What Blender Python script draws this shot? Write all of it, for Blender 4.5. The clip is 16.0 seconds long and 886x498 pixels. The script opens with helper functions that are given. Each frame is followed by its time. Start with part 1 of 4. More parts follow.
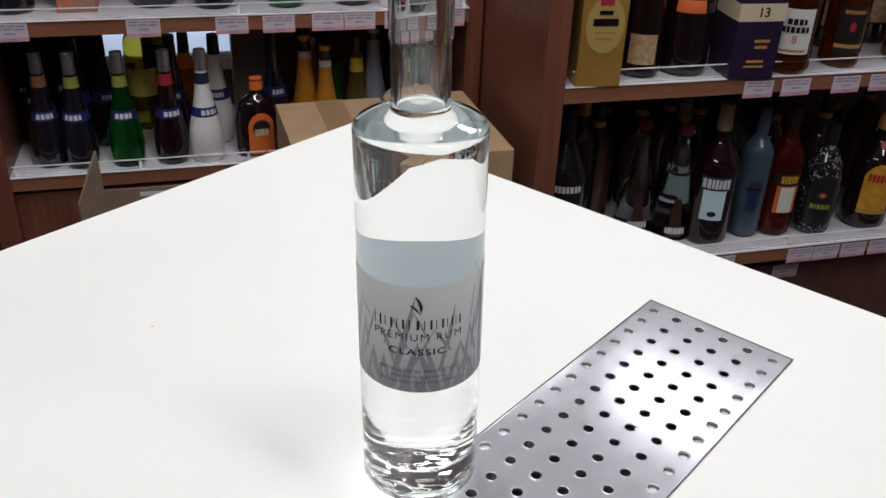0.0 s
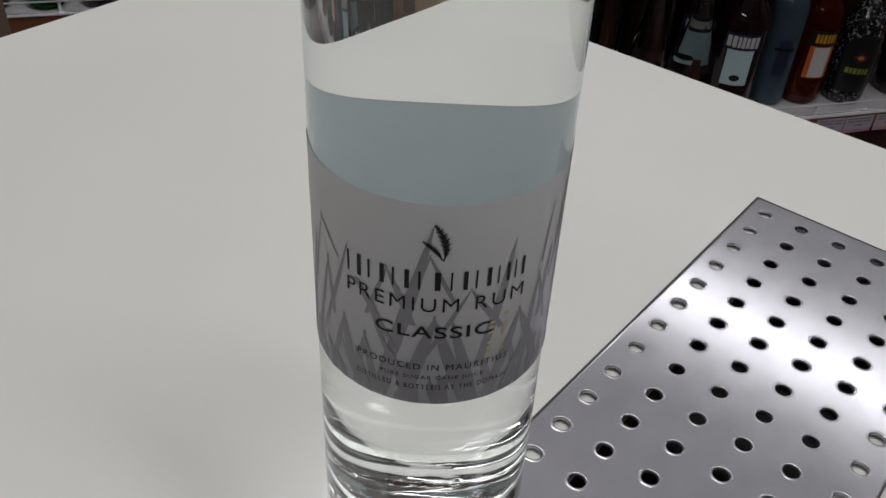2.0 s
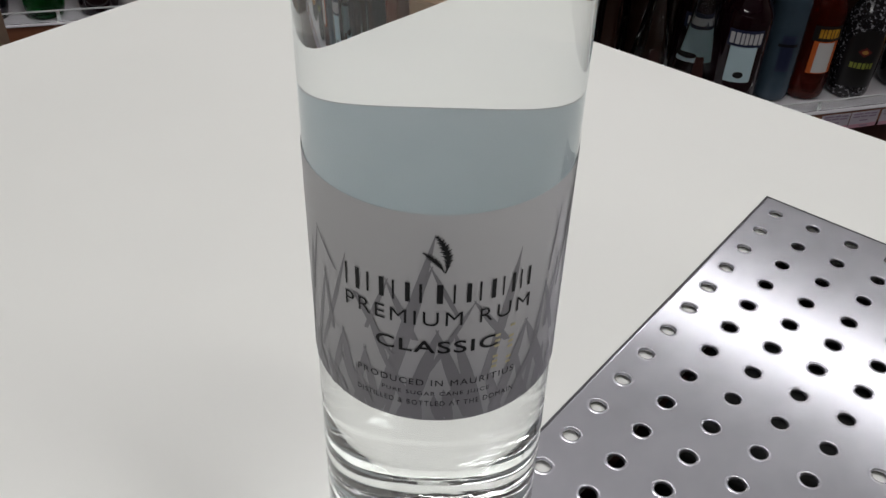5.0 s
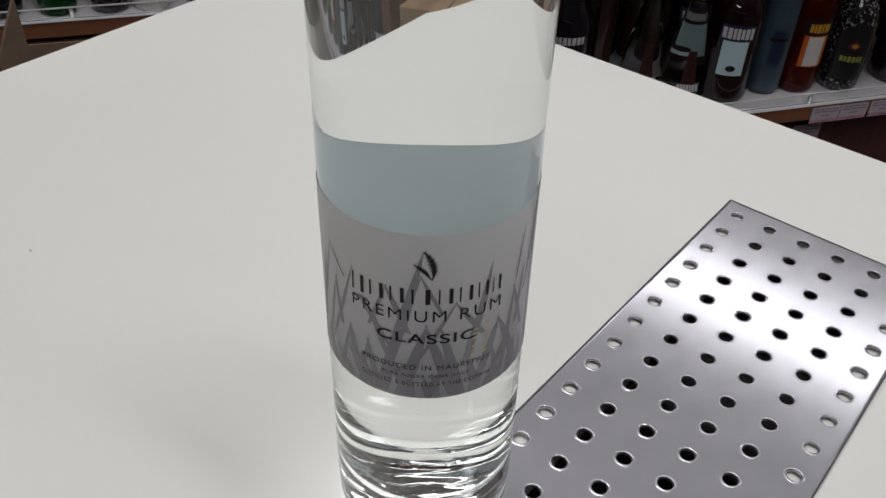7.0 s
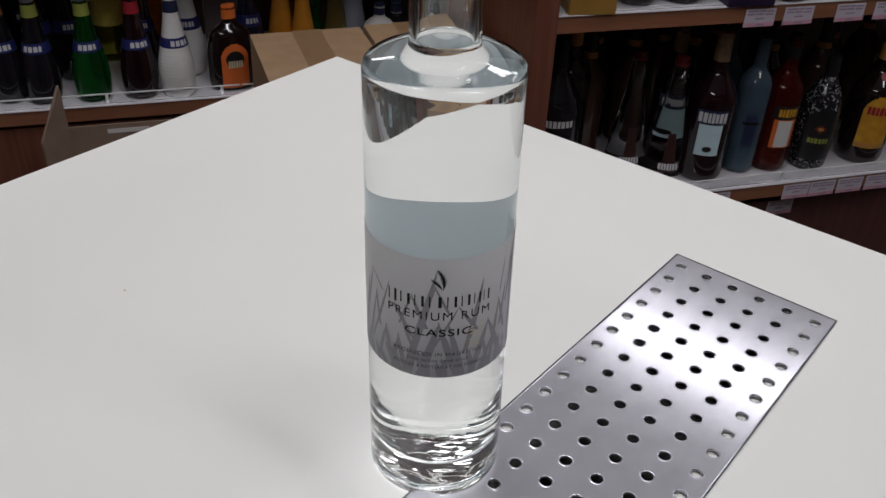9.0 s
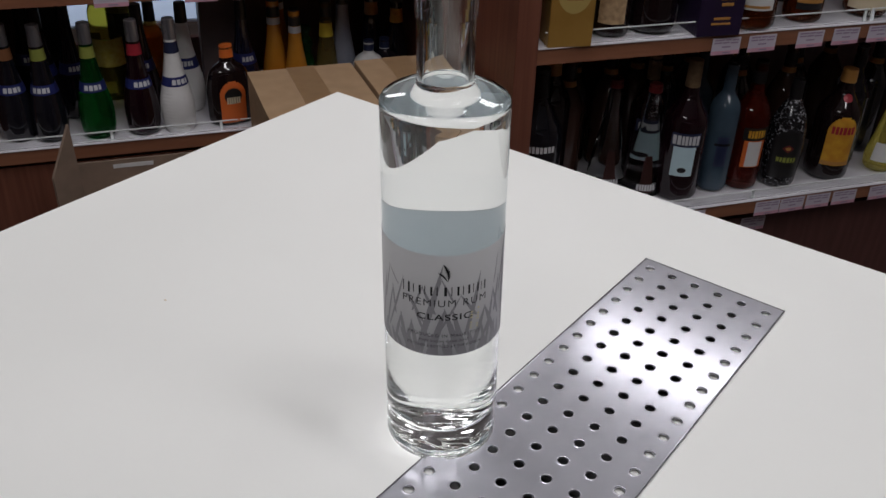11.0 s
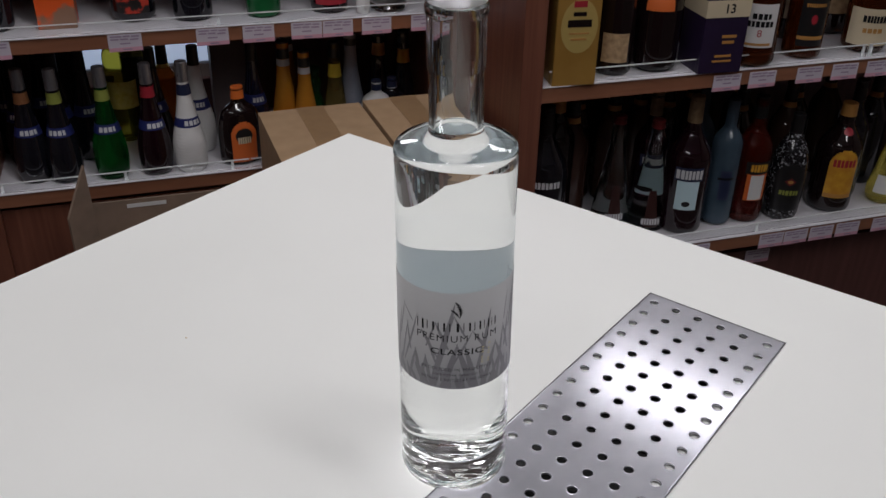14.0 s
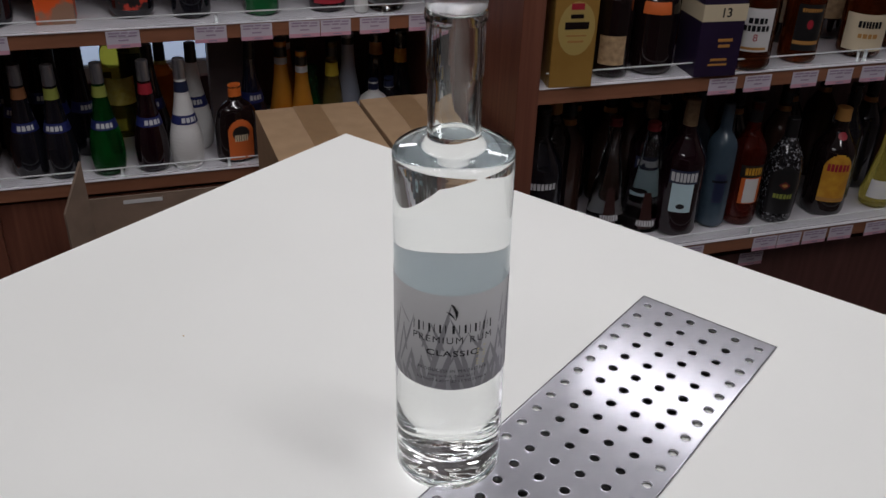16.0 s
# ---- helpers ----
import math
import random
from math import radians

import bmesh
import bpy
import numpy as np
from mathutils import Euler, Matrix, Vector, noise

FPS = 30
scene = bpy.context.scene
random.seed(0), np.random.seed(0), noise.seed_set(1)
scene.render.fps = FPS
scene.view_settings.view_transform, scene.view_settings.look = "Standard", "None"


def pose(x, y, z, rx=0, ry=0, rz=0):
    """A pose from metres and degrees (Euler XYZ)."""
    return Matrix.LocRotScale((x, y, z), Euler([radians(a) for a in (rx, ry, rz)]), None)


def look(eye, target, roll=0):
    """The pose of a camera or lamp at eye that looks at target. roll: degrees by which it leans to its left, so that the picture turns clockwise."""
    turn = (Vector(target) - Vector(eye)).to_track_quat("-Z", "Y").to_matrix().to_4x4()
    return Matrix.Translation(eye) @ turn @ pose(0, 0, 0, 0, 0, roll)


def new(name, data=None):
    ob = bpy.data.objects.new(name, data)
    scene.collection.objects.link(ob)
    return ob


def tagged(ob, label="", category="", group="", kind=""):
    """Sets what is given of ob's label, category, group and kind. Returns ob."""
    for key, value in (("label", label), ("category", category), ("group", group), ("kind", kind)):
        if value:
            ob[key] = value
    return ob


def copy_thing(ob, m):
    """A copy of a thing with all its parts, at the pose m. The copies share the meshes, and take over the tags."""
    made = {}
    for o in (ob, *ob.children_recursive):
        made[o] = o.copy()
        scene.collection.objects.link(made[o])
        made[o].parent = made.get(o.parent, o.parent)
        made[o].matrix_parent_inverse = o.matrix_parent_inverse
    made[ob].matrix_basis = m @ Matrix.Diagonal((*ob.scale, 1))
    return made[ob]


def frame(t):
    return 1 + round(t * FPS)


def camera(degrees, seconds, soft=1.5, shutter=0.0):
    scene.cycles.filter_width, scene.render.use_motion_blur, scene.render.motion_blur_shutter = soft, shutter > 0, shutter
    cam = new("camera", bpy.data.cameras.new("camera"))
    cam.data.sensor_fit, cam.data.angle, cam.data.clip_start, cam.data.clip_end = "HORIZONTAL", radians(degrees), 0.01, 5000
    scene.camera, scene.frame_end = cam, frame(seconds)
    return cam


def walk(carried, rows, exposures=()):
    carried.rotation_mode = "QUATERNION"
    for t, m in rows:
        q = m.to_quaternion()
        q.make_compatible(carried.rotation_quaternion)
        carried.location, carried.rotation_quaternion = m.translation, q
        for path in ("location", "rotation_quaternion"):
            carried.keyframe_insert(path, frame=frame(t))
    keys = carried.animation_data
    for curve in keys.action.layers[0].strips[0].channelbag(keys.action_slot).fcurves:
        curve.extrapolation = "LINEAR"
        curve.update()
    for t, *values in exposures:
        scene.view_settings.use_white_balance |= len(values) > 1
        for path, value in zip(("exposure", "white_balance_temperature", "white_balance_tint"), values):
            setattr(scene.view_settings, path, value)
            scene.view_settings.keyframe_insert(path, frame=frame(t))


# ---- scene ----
cam = camera(51.0, 16.0)
PATH = [
    (0, (0.228, -0.629, 1.324), (-0.876, 0.722, 0.346), 2.4),
    (0.5, (0.2, -0.604, 1.299), (-0.862, 0.743, 0.271), 2.7),
    (1, (0.15, -0.548, 1.259), (-0.825, 0.791, 0.138), 4.4),
    (1.5, (0.095, -0.491, 1.219), (-0.848, 0.809, 0.027), 4.7),
    (2, (0.061, -0.458, 1.191), (-0.88, 0.823, -0.024), 4.6),
    (2.5, (0.055, -0.454, 1.184), (-0.876, 0.83, -0.036), 4.6),
    (3, (0.057, -0.455, 1.189), (-0.874, 0.839, -0.018), 4.2),
    (3.5, (0.055, -0.451, 1.186), (-0.891, 0.829, -0.026), 3.5),
    (4, (0.055, -0.449, 1.185), (-0.901, 0.83, -0.018), 3.2),
    (6.5, (0.066, -0.46, 1.207), (-0.872, 0.802, -0.028), 3.5),
    (7, (0.084, -0.48, 1.229), (-0.859, 0.776, -0.009), 3.2),
    (7.5, (0.107, -0.511, 1.254), (-0.847, 0.769, 0.05), 3.6),
    (8, (0.126, -0.542, 1.269), (-0.867, 0.775, 0.137), 3.7),
    (8.5, (0.147, -0.568, 1.285), (-0.844, 0.762, 0.167), 3.9),
    (9, (0.16, -0.585, 1.297), (-0.848, 0.745, 0.195), 3.1),
    (11.5, (0.215, -0.674, 1.344), (-0.796, 0.708, 0.31), 1.9),
    (12, (0.217, -0.676, 1.348), (-0.801, 0.712, 0.33), 1.6),
    (12.5, (0.22, -0.68, 1.349), (-0.805, 0.715, 0.347), 1.4),
    (13, (0.218, -0.679, 1.35), (-0.814, 0.718, 0.358), 1.4),
    (13.5, (0.219, -0.682, 1.351), (-0.825, 0.711, 0.366), 1.1),
    (14, (0.22, -0.685, 1.354), (-0.824, 0.708, 0.369), 1.3),
    (14.5, (0.22, -0.686, 1.355), (-0.82, 0.712, 0.372), 1.7),
    (15, (0.224, -0.693, 1.36), (-0.813, 0.706, 0.377), 1.7),
    (15.5, (0.225, -0.692, 1.361), (-0.811, 0.707, 0.376), 2.0),
    (16, (0.222, -0.69, 1.36), (-0.812, 0.709, 0.372), 2.1),
]
STOPS = [(0.0, -0.30), (0.5, -0.34), (1.0, -0.76), (1.5, -1.04), (2.0, -1.23), (2.5, -0.96), (3.0, -0.87), (3.5, -0.87), (4.0, -0.85), (6.5, -0.92), (7.0, -0.95),
             (7.5, -1.05), (8.0, -1.24), (8.5, -1.11), (9.0, -0.91), (11.5, -0.87), (16.0, -0.87)]
BALANCE = ((0.0, 6450, 10.5), (0.5, 6450, 10.5), (1.5, 6560, 9.2), (7.0, 6560, 9.2), (9.0, 6420, 12.0), (16.0, 6400, 12.6))
EXPOSURES = [(t, stop, float(np.interp(t, [b[0] for b in BALANCE], [b[1] for b in BALANCE])), float(np.interp(t, [b[0] for b in BALANCE], [b[2] for b in BALANCE]))) for t, stop in STOPS]
walk(cam, [(t, look(eye, target, roll)) for t, eye, target, roll in PATH], EXPOSURES)

# ---- light ----
world = bpy.data.worlds.new("shop_air")
world.use_nodes = True
world.node_tree.nodes["Background"].inputs[0].default_value = (0.9, 0.95, 1.0, 1)
world.node_tree.nodes["Background"].inputs[1].default_value = 0.03
scene.world = world

CEILING = 2.85
TUBES = [(-2.15, 2.22, 17), (-0.40, 2.22, 17), (1.35, 2.22, 17), (-0.75, 0.0, 28), (0.85, 0.0, 21), (0.2, -2.2, 17)]
for lx, ly, watts in TUBES:
    lamp = bpy.data.lights.new("tube_light", "AREA")
    lamp.shape, lamp.size, lamp.size_y, lamp.energy = "RECTANGLE", 1.5, 0.25, watts
    lamp.color = (1.0, 0.99, 1.0)
    new("tube_light", lamp).matrix_world = pose(lx, ly, CEILING - 0.085)

# small guessed ceiling spotlights turned to the shelves, added for glints and extra light
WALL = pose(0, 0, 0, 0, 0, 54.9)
ADDED_SPOTS = [look(WALL @ Vector((u, n, CEILING - 0.10)), WALL @ Vector((a, 1.15, 0.62))) for u, n, a in ((-0.55, 0.10, -0.5), (0.25, -0.45, 0.6), (0.75, -0.15, 0.7), (1.15, -0.60, 0.9), (0.05, -0.9, -0.2))]
for aim in ADDED_SPOTS:
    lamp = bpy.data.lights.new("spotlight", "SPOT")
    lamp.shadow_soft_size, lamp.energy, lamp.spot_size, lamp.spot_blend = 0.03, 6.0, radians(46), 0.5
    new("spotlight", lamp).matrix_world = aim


# ---- materials ----
def nodes_of(name):
    mat = bpy.data.materials.new(name)
    mat.use_nodes = True
    tree = mat.node_tree
    return mat, tree, tree.nodes["Principled BSDF"]


def noise_node(tree, scale, detail=4, stretch=(1, 1, 1), kind="Object"):
    coord = tree.nodes.new("ShaderNodeTexCoord")
    mapping = tree.nodes.new("ShaderNodeMapping")
    mapping.inputs["Scale"].default_value = stretch
    tex = tree.nodes.new("ShaderNodeTexNoise")
    tex.inputs["Scale"].default_value, tex.inputs["Detail"].default_value = scale, detail
    tree.links.new(coord.outputs[kind], mapping.inputs[0])
    tree.links.new(mapping.outputs[0], tex.inputs["Vector"])
    return tex.outputs["Fac"]


def ramp(tree, fac, stops):
    node = tree.nodes.new("ShaderNodeValToRGB")
    while len(node.color_ramp.elements) < len(stops):
        node.color_ramp.elements.new(0.5)
    for e, (p, c) in zip(node.color_ramp.elements, stops):
        e.position, e.color = p, (*c, 1) if len(c) == 3 else c
    tree.links.new(fac, node.inputs[0])
    return node.outputs[0]


def bump(tree, bsdf, fac, strength, distance=0.001):
    node = tree.nodes.new("ShaderNodeBump")
    node.inputs["Strength"].default_value, node.inputs["Distance"].default_value = strength, distance
    tree.links.new(fac, node.inputs["Height"])
    tree.links.new(node.outputs[0], bsdf.inputs["Normal"])


def surface(name, a, b, rough=0.5, scale=30, stretch=(1, 1, 1), metal=0.0, relief=0.0, fine=200, coat=0.0, spread=(0.3, 0.7)):
    """A plain material: two tones of one colour mixed by a noise, gloss varied by a finer one."""
    mat, tree, p = nodes_of(name)
    fac = noise_node(tree, scale, 5, stretch)
    tree.links.new(ramp(tree, fac, [(spread[0], a), (spread[1], b)]), p.inputs["Base Color"])
    small = noise_node(tree, fine, 3, stretch)
    rng = tree.nodes.new("ShaderNodeMapRange")
    rng.inputs["To Min"].default_value, rng.inputs["To Max"].default_value = max(rough - 0.08, 0.02), rough + 0.08
    tree.links.new(small, rng.inputs[0])
    tree.links.new(rng.outputs[0], p.inputs["Roughness"])
    p.inputs["Metallic"].default_value, p.inputs["Coat Weight"].default_value = metal, coat
    if relief:
        bump(tree, p, small, relief)
    return mat


def plain(name, c, rough=0.4, metal=0.0, emit=0.0, coat=0.0):
    mat, tree, p = nodes_of(name)
    p.inputs["Base Color"].default_value = (*c, 1)
    p.inputs["Roughness"].default_value, p.inputs["Metallic"].default_value = rough, metal
    p.inputs["Coat Weight"].default_value = coat
    if emit:
        p.inputs["Emission Color"].default_value = (*c, 1)
        p.inputs["Emission Strength"].default_value = emit
    return mat


def clear(name, ior, colour=(1, 1, 1), rough=0.0):
    mat = bpy.data.materials.new(name)
    mat.use_nodes = True
    tree = mat.node_tree
    tree.nodes.remove(tree.nodes["Principled BSDF"])
    glass = tree.nodes.new("ShaderNodeBsdfGlass")
    glass.inputs["IOR"].default_value, glass.inputs["Roughness"].default_value = ior, rough
    glass.inputs["Color"].default_value = (*colour, 1)
    tree.links.new(glass.outputs[0], tree.nodes["Material Output"].inputs[0])
    return mat


def tinted(name, c, rough=0.05, weight=0.9, ior=1.4):
    mat, tree, p = nodes_of(name)
    p.inputs["Base Color"].default_value = (*c, 1)
    p.inputs["Roughness"].default_value, p.inputs["IOR"].default_value = rough, ior
    p.inputs["Transmission Weight"].default_value = weight
    return mat


def brushed_steel():
    mat, tree, p = nodes_of("brushed_steel")
    p.inputs["Metallic"].default_value = 1.0
    lines = noise_node(tree, 60, 6, (1, 22, 1))
    blotch = noise_node(tree, 34, 6)
    smear = noise_node(tree, 45, 5, (1.3, 1.0, 1))
    scratch = noise_node(tree, 55, 8, (9, 0.9, 1))
    tree.links.new(ramp(tree, blotch, [(0.28, (0.445, 0.44, 0.485)), (0.5, (0.46, 0.455, 0.50)), (0.75, (0.475, 0.47, 0.515))]), p.inputs["Base Color"])
    total = tree.nodes.new("ShaderNodeMath")
    total.operation = "ADD"
    tree.links.new(ramp(tree, smear, [(0.35, (0.065, 0.065, 0.065)), (0.65, (0.085, 0.085, 0.085))]), total.inputs[0])
    tree.links.new(ramp(tree, scratch, [(0.3, (0.07, 0.07, 0.07)), (0.7, (0.085, 0.085, 0.085))]), total.inputs[1])
    tree.links.new(total.outputs[0], p.inputs["Roughness"])
    relief = tree.nodes.new("ShaderNodeMath")
    relief.operation = "MULTIPLY_ADD"
    relief.inputs[1].default_value = 1.0
    tree.links.new(blotch, relief.inputs[0])
    tree.links.new(lines, relief.inputs[2])
    bump(tree, p, relief.outputs[0], 0.002, 0.0004)
    broad = tree.nodes.new("ShaderNodeBsdfGlossy")
    broad.inputs["Color"].default_value, broad.inputs["Roughness"].default_value = (0.66, 0.66, 0.715, 1), 0.50
    mixed = tree.nodes.new("ShaderNodeMixShader")
    tree.links.new(ramp(tree, smear, [(0.3, (0.37, 0.37, 0.37)), (0.7, (0.41, 0.41, 0.41))]), mixed.inputs[0])
    tree.links.new(p.outputs[0], mixed.inputs[1])
    tree.links.new(broad.outputs[0], mixed.inputs[2])
    tree.links.new(mixed.outputs[0], tree.nodes["Material Output"].inputs[0])
    return mat


def label_silver():
    """Printed silver paper: pale at its top, grey at its foot."""
    mat, tree, p = nodes_of("label_silver")
    coord = tree.nodes.new("ShaderNodeTexCoord")
    split = tree.nodes.new("ShaderNodeSeparateXYZ")
    tree.links.new(coord.outputs["Object"], split.inputs[0])
    rng = tree.nodes.new("ShaderNodeMapRange")
    rng.inputs["From Min"].default_value, rng.inputs["From Max"].default_value = 0.089, 0.161
    tree.links.new(split.outputs[2], rng.inputs[0])
    tree.links.new(ramp(tree, rng.outputs[0], [(0.0, (0.32, 0.318, 0.338)), (0.45, (0.47, 0.466, 0.485)), (1.0, (0.58, 0.58, 0.595))]), p.inputs["Base Color"])
    p.inputs["Metallic"].default_value, p.inputs["Roughness"].default_value = 0.25, 0.42
    bump(tree, p, noise_node(tree, 900, 2), 0.05, 0.0002)
    return mat


LAMINATE = surface("white_laminate", (0.778, 0.782, 0.752), (0.803, 0.807, 0.777), 0.5, 5, fine=700, relief=0.01)
STEEL = brushed_steel()
GLASS = clear("bottle_glass", 1.5, (0.985, 0.995, 0.99))
RUM_WALL = clear("rum_against_glass", 1.5 / 1.36)
RUM_TOP = clear("rum_surface", 1.36)
SILVER = label_silver()
LABEL_BACK = surface("label_back", (0.53, 0.60, 0.625), (0.58, 0.64, 0.66), 0.6, 60)
BLADE = plain("blade_grey", (0.235, 0.23, 0.25), 0.4, 0.25)
INK = plain("black_ink", (0.012, 0.012, 0.014), 0.4)
INK_SOFT = plain("grey_ink", (0.022, 0.022, 0.025), 0.5)
for dull in (INK, INK_SOFT):
    dull.node_tree.nodes["Principled BSDF"].inputs["Specular IOR Level"].default_value = 0.15
GOLD_INK = plain("gold_ink", (0.52, 0.46, 0.27), 0.4)
FILM = tinted("clear_film", (0.97, 0.97, 0.98), 0.02, 1.0, 1.05)
STOPPER = tinted("frosted_stopper", (0.90, 0.91, 0.93), 0.28, 0.95, 1.3)
DARK_TRAY = surface("dark_tray", (0.012, 0.012, 0.013), (0.03, 0.03, 0.03), 0.5, 60)
WOOD = surface("reddish_wood", (0.13, 0.043, 0.027), (0.21, 0.078, 0.048), 0.4, 9, (9, 9, 0.35), relief=0.08, fine=160)
EDGE = surface("shelf_edge_wood", (0.23, 0.092, 0.050), (0.30, 0.125, 0.068), 0.45, 10, (0.6, 6, 6), relief=0.05, fine=160)
DARK_WOOD = surface("dark_wood", (0.085, 0.034, 0.030), (0.13, 0.052, 0.045), 0.5, 9, (6, 6, 0.6), relief=0.08, fine=160)
SHELF_WHITE = surface("white_shelf", (0.53, 0.51, 0.54), (0.60, 0.58, 0.61), 0.4, 12)
ACRYLIC = clear("acrylic", 1.2, (0.97, 0.98, 0.98))
ACRYLIC_EDGE = plain("acrylic_edge", (0.75, 0.77, 0.78), 0.2)
TAG = plain("tag_paper", (0.58, 0.53, 0.60), 0.5)
TAG_PINK = plain("tag_pink", (0.62, 0.33, 0.42), 0.5)
TAG_INK = plain("tag_ink", (0.34, 0.26, 0.36), 0.5)
CARD = surface("cardboard", (0.37, 0.24, 0.135), (0.43, 0.285, 0.165), 0.8, 25, relief=0.1)
CARD_DULL = surface("cardboard_grey", (0.21, 0.15, 0.11), (0.27, 0.19, 0.14), 0.8, 25, relief=0.1)
TAPE = surface("packing_tape", (0.30, 0.185, 0.10), (0.34, 0.215, 0.115), 0.35, 40)
FLOOR = surface("shop_floor", (0.060, 0.046, 0.042), (0.085, 0.066, 0.06), 0.4, 6)
SHELVING_TONE = surface("shelving_tone", (0.15, 0.11, 0.095), (0.20, 0.15, 0.13), 0.7, 4)
CEIL_PAINT = surface("ceiling_tiles", (0.80, 0.80, 0.80), (0.86, 0.86, 0.86), 0.8, 30)
METAL_WHITE = plain("white_metal", (0.8, 0.8, 0.8), 0.35)
DIFFUSER = plain("lamp_diffuser", (1.0, 0.985, 0.95), 0.5, emit=1.0)


# ---- building helpers ----
def part(name, bm, material, parent=None, label="", smooth=0.0):
    """One mesh object from a bmesh, under a thing or a part."""
    mesh = bpy.data.meshes.new(name)
    bm.to_mesh(mesh)
    bm.free()
    for m in material if isinstance(material, (list, tuple)) else [material]:
        mesh.materials.append(m)
    if smooth:
        mesh.shade_smooth()
        mesh.set_sharp_from_angle(angle=radians(smooth))
    ob = new(name, mesh)
    if parent is not None:
        ob.parent = parent
    if label:
        ob["label"] = label
    return ob


def box_bm(x0, x1, y0, y1, z0, z1, bevel=0.0, seg=2):
    bm = bmesh.new()
    bmesh.ops.create_cube(bm, size=1)
    bmesh.ops.scale(bm, vec=(x1 - x0, y1 - y0, z1 - z0), verts=bm.verts)
    bmesh.ops.translate(bm, vec=((x0 + x1) / 2, (y0 + y1) / 2, (z0 + z1) / 2), verts=bm.verts)
    if bevel:
        bmesh.ops.bevel(bm, geom=bm.edges[:], offset=bevel, segments=seg, affect="EDGES", profile=0.6)
    return bm


def lathe_bm(profile, seg=40, flip=False):
    """Turns (r, z) points round z; r = 0 closes an end."""
    bm = bmesh.new()
    rings = []
    for r, z in profile:
        if r < 1e-6:
            rings.append([bm.verts.new((0, 0, z))])
        else:
            rings.append([bm.verts.new((r * math.cos(2 * math.pi * k / seg), r * math.sin(2 * math.pi * k / seg), z)) for k in range(seg)])
    for a, b in zip(rings, rings[1:]):
        for k in range(seg):
            j = (k + 1) % seg
            if len(a) == 1 and len(b) == 1:
                continue
            if len(a) == 1:
                f = [a[0], b[j], b[k]]
            elif len(b) == 1:
                f = [a[k], a[j], b[0]]
            else:
                f = [a[k], a[j], b[j], b[k]]
            bm.faces.new(f[::-1] if flip else f)
    return bm


def rounded(points, radius, steps=5):
    """A polyline of (r, z) with its inner corners rounded."""
    out = [points[0]]
    for a, b, c in zip(points, points[1:], points[2:]):
        a, b, c = Vector(a), Vector(b), Vector(c)
        cut = min(radius, (a - b).length * 0.45, (c - b).length * 0.45)
        p, q = b + (a - b).normalized() * cut, b + (c - b).normalized() * cut
        before, after = (a - b).length > 2.6 * cut + 0.001, (c - b).length > 2.6 * cut + 0.001
        if before:
            out.append(tuple(p + (a - b).normalized() * 0.0006))
        for i in range(steps + 1):
            t = i / steps
            out.append(tuple((1 - t) ** 2 * p + 2 * t * (1 - t) * b + t * t * q))
        if after:
            out.append(tuple(q + (c - b).normalized() * 0.0006))
    out.append(points[-1])
    return out


def radius_at(profile, z):
    pts = sorted((q, r) for r, q in profile)
    return float(np.interp(z, [q for q, _ in pts], [r for _, r in pts]))


def arc_bm(profile, z0, z1, arc, centre=-90.0, off=0.0004, rows=6, cols=20, squash=1.0, shape=None):
    """A label that lies on a turned body. shape(u, v) gives False where the label is cut away (u, v in -1 to 1)."""
    bm = bmesh.new()
    grid = []
    for i in range(rows + 1):
        z = z0 + (z1 - z0) * i / rows
        r = radius_at(profile, z) + off
        row = []
        for k in range(cols + 1):
            a = radians(centre + arc * (k / cols - 0.5))
            row.append(bm.verts.new((r * math.cos(a), r * math.sin(a) * squash, z)))
        grid.append(row)
    for i in range(rows):
        for k in range(cols):
            if shape is None or shape(2 * (k + 0.5) / cols - 1, 2 * (i + 0.5) / rows - 1):
                bm.faces.new((grid[i][k], grid[i][k + 1], grid[i + 1][k + 1], grid[i + 1][k]))
    bmesh.ops.delete(bm, geom=[v for v in bm.verts if not v.link_faces], context="VERTS")
    return bm


def blocks(profile, zc, height, arc, count, centre=-90.0, off=0.0007, squash=1.0, seed=1):
    """Plain upright bars in a row on a turned body, where a maker's name stands: a bmesh for each."""
    rng = random.Random(seed)
    widths = [rng.uniform(0.75, 1.2) for _ in range(count)]
    step, a, out = arc / sum(widths), centre - arc / 2, []
    for w in widths:
        tall = height * rng.uniform(0.88, 1.0)
        bm = bmesh.new()
        cols = []
        for f in (0.12, 0.5, 0.88):
            ang = radians(a + f * w * step)
            cols.append([bm.verts.new(((radius_at(profile, z) + off) * math.cos(ang), (radius_at(profile, z) + off) * math.sin(ang) * squash, z)) for z in (zc - tall / 2, zc + tall / 2)])
        for p, q in zip(cols, cols[1:]):
            bm.faces.new((p[0], q[0], q[1], p[1]))
        out.append(bm)
        a += w * step
    return out


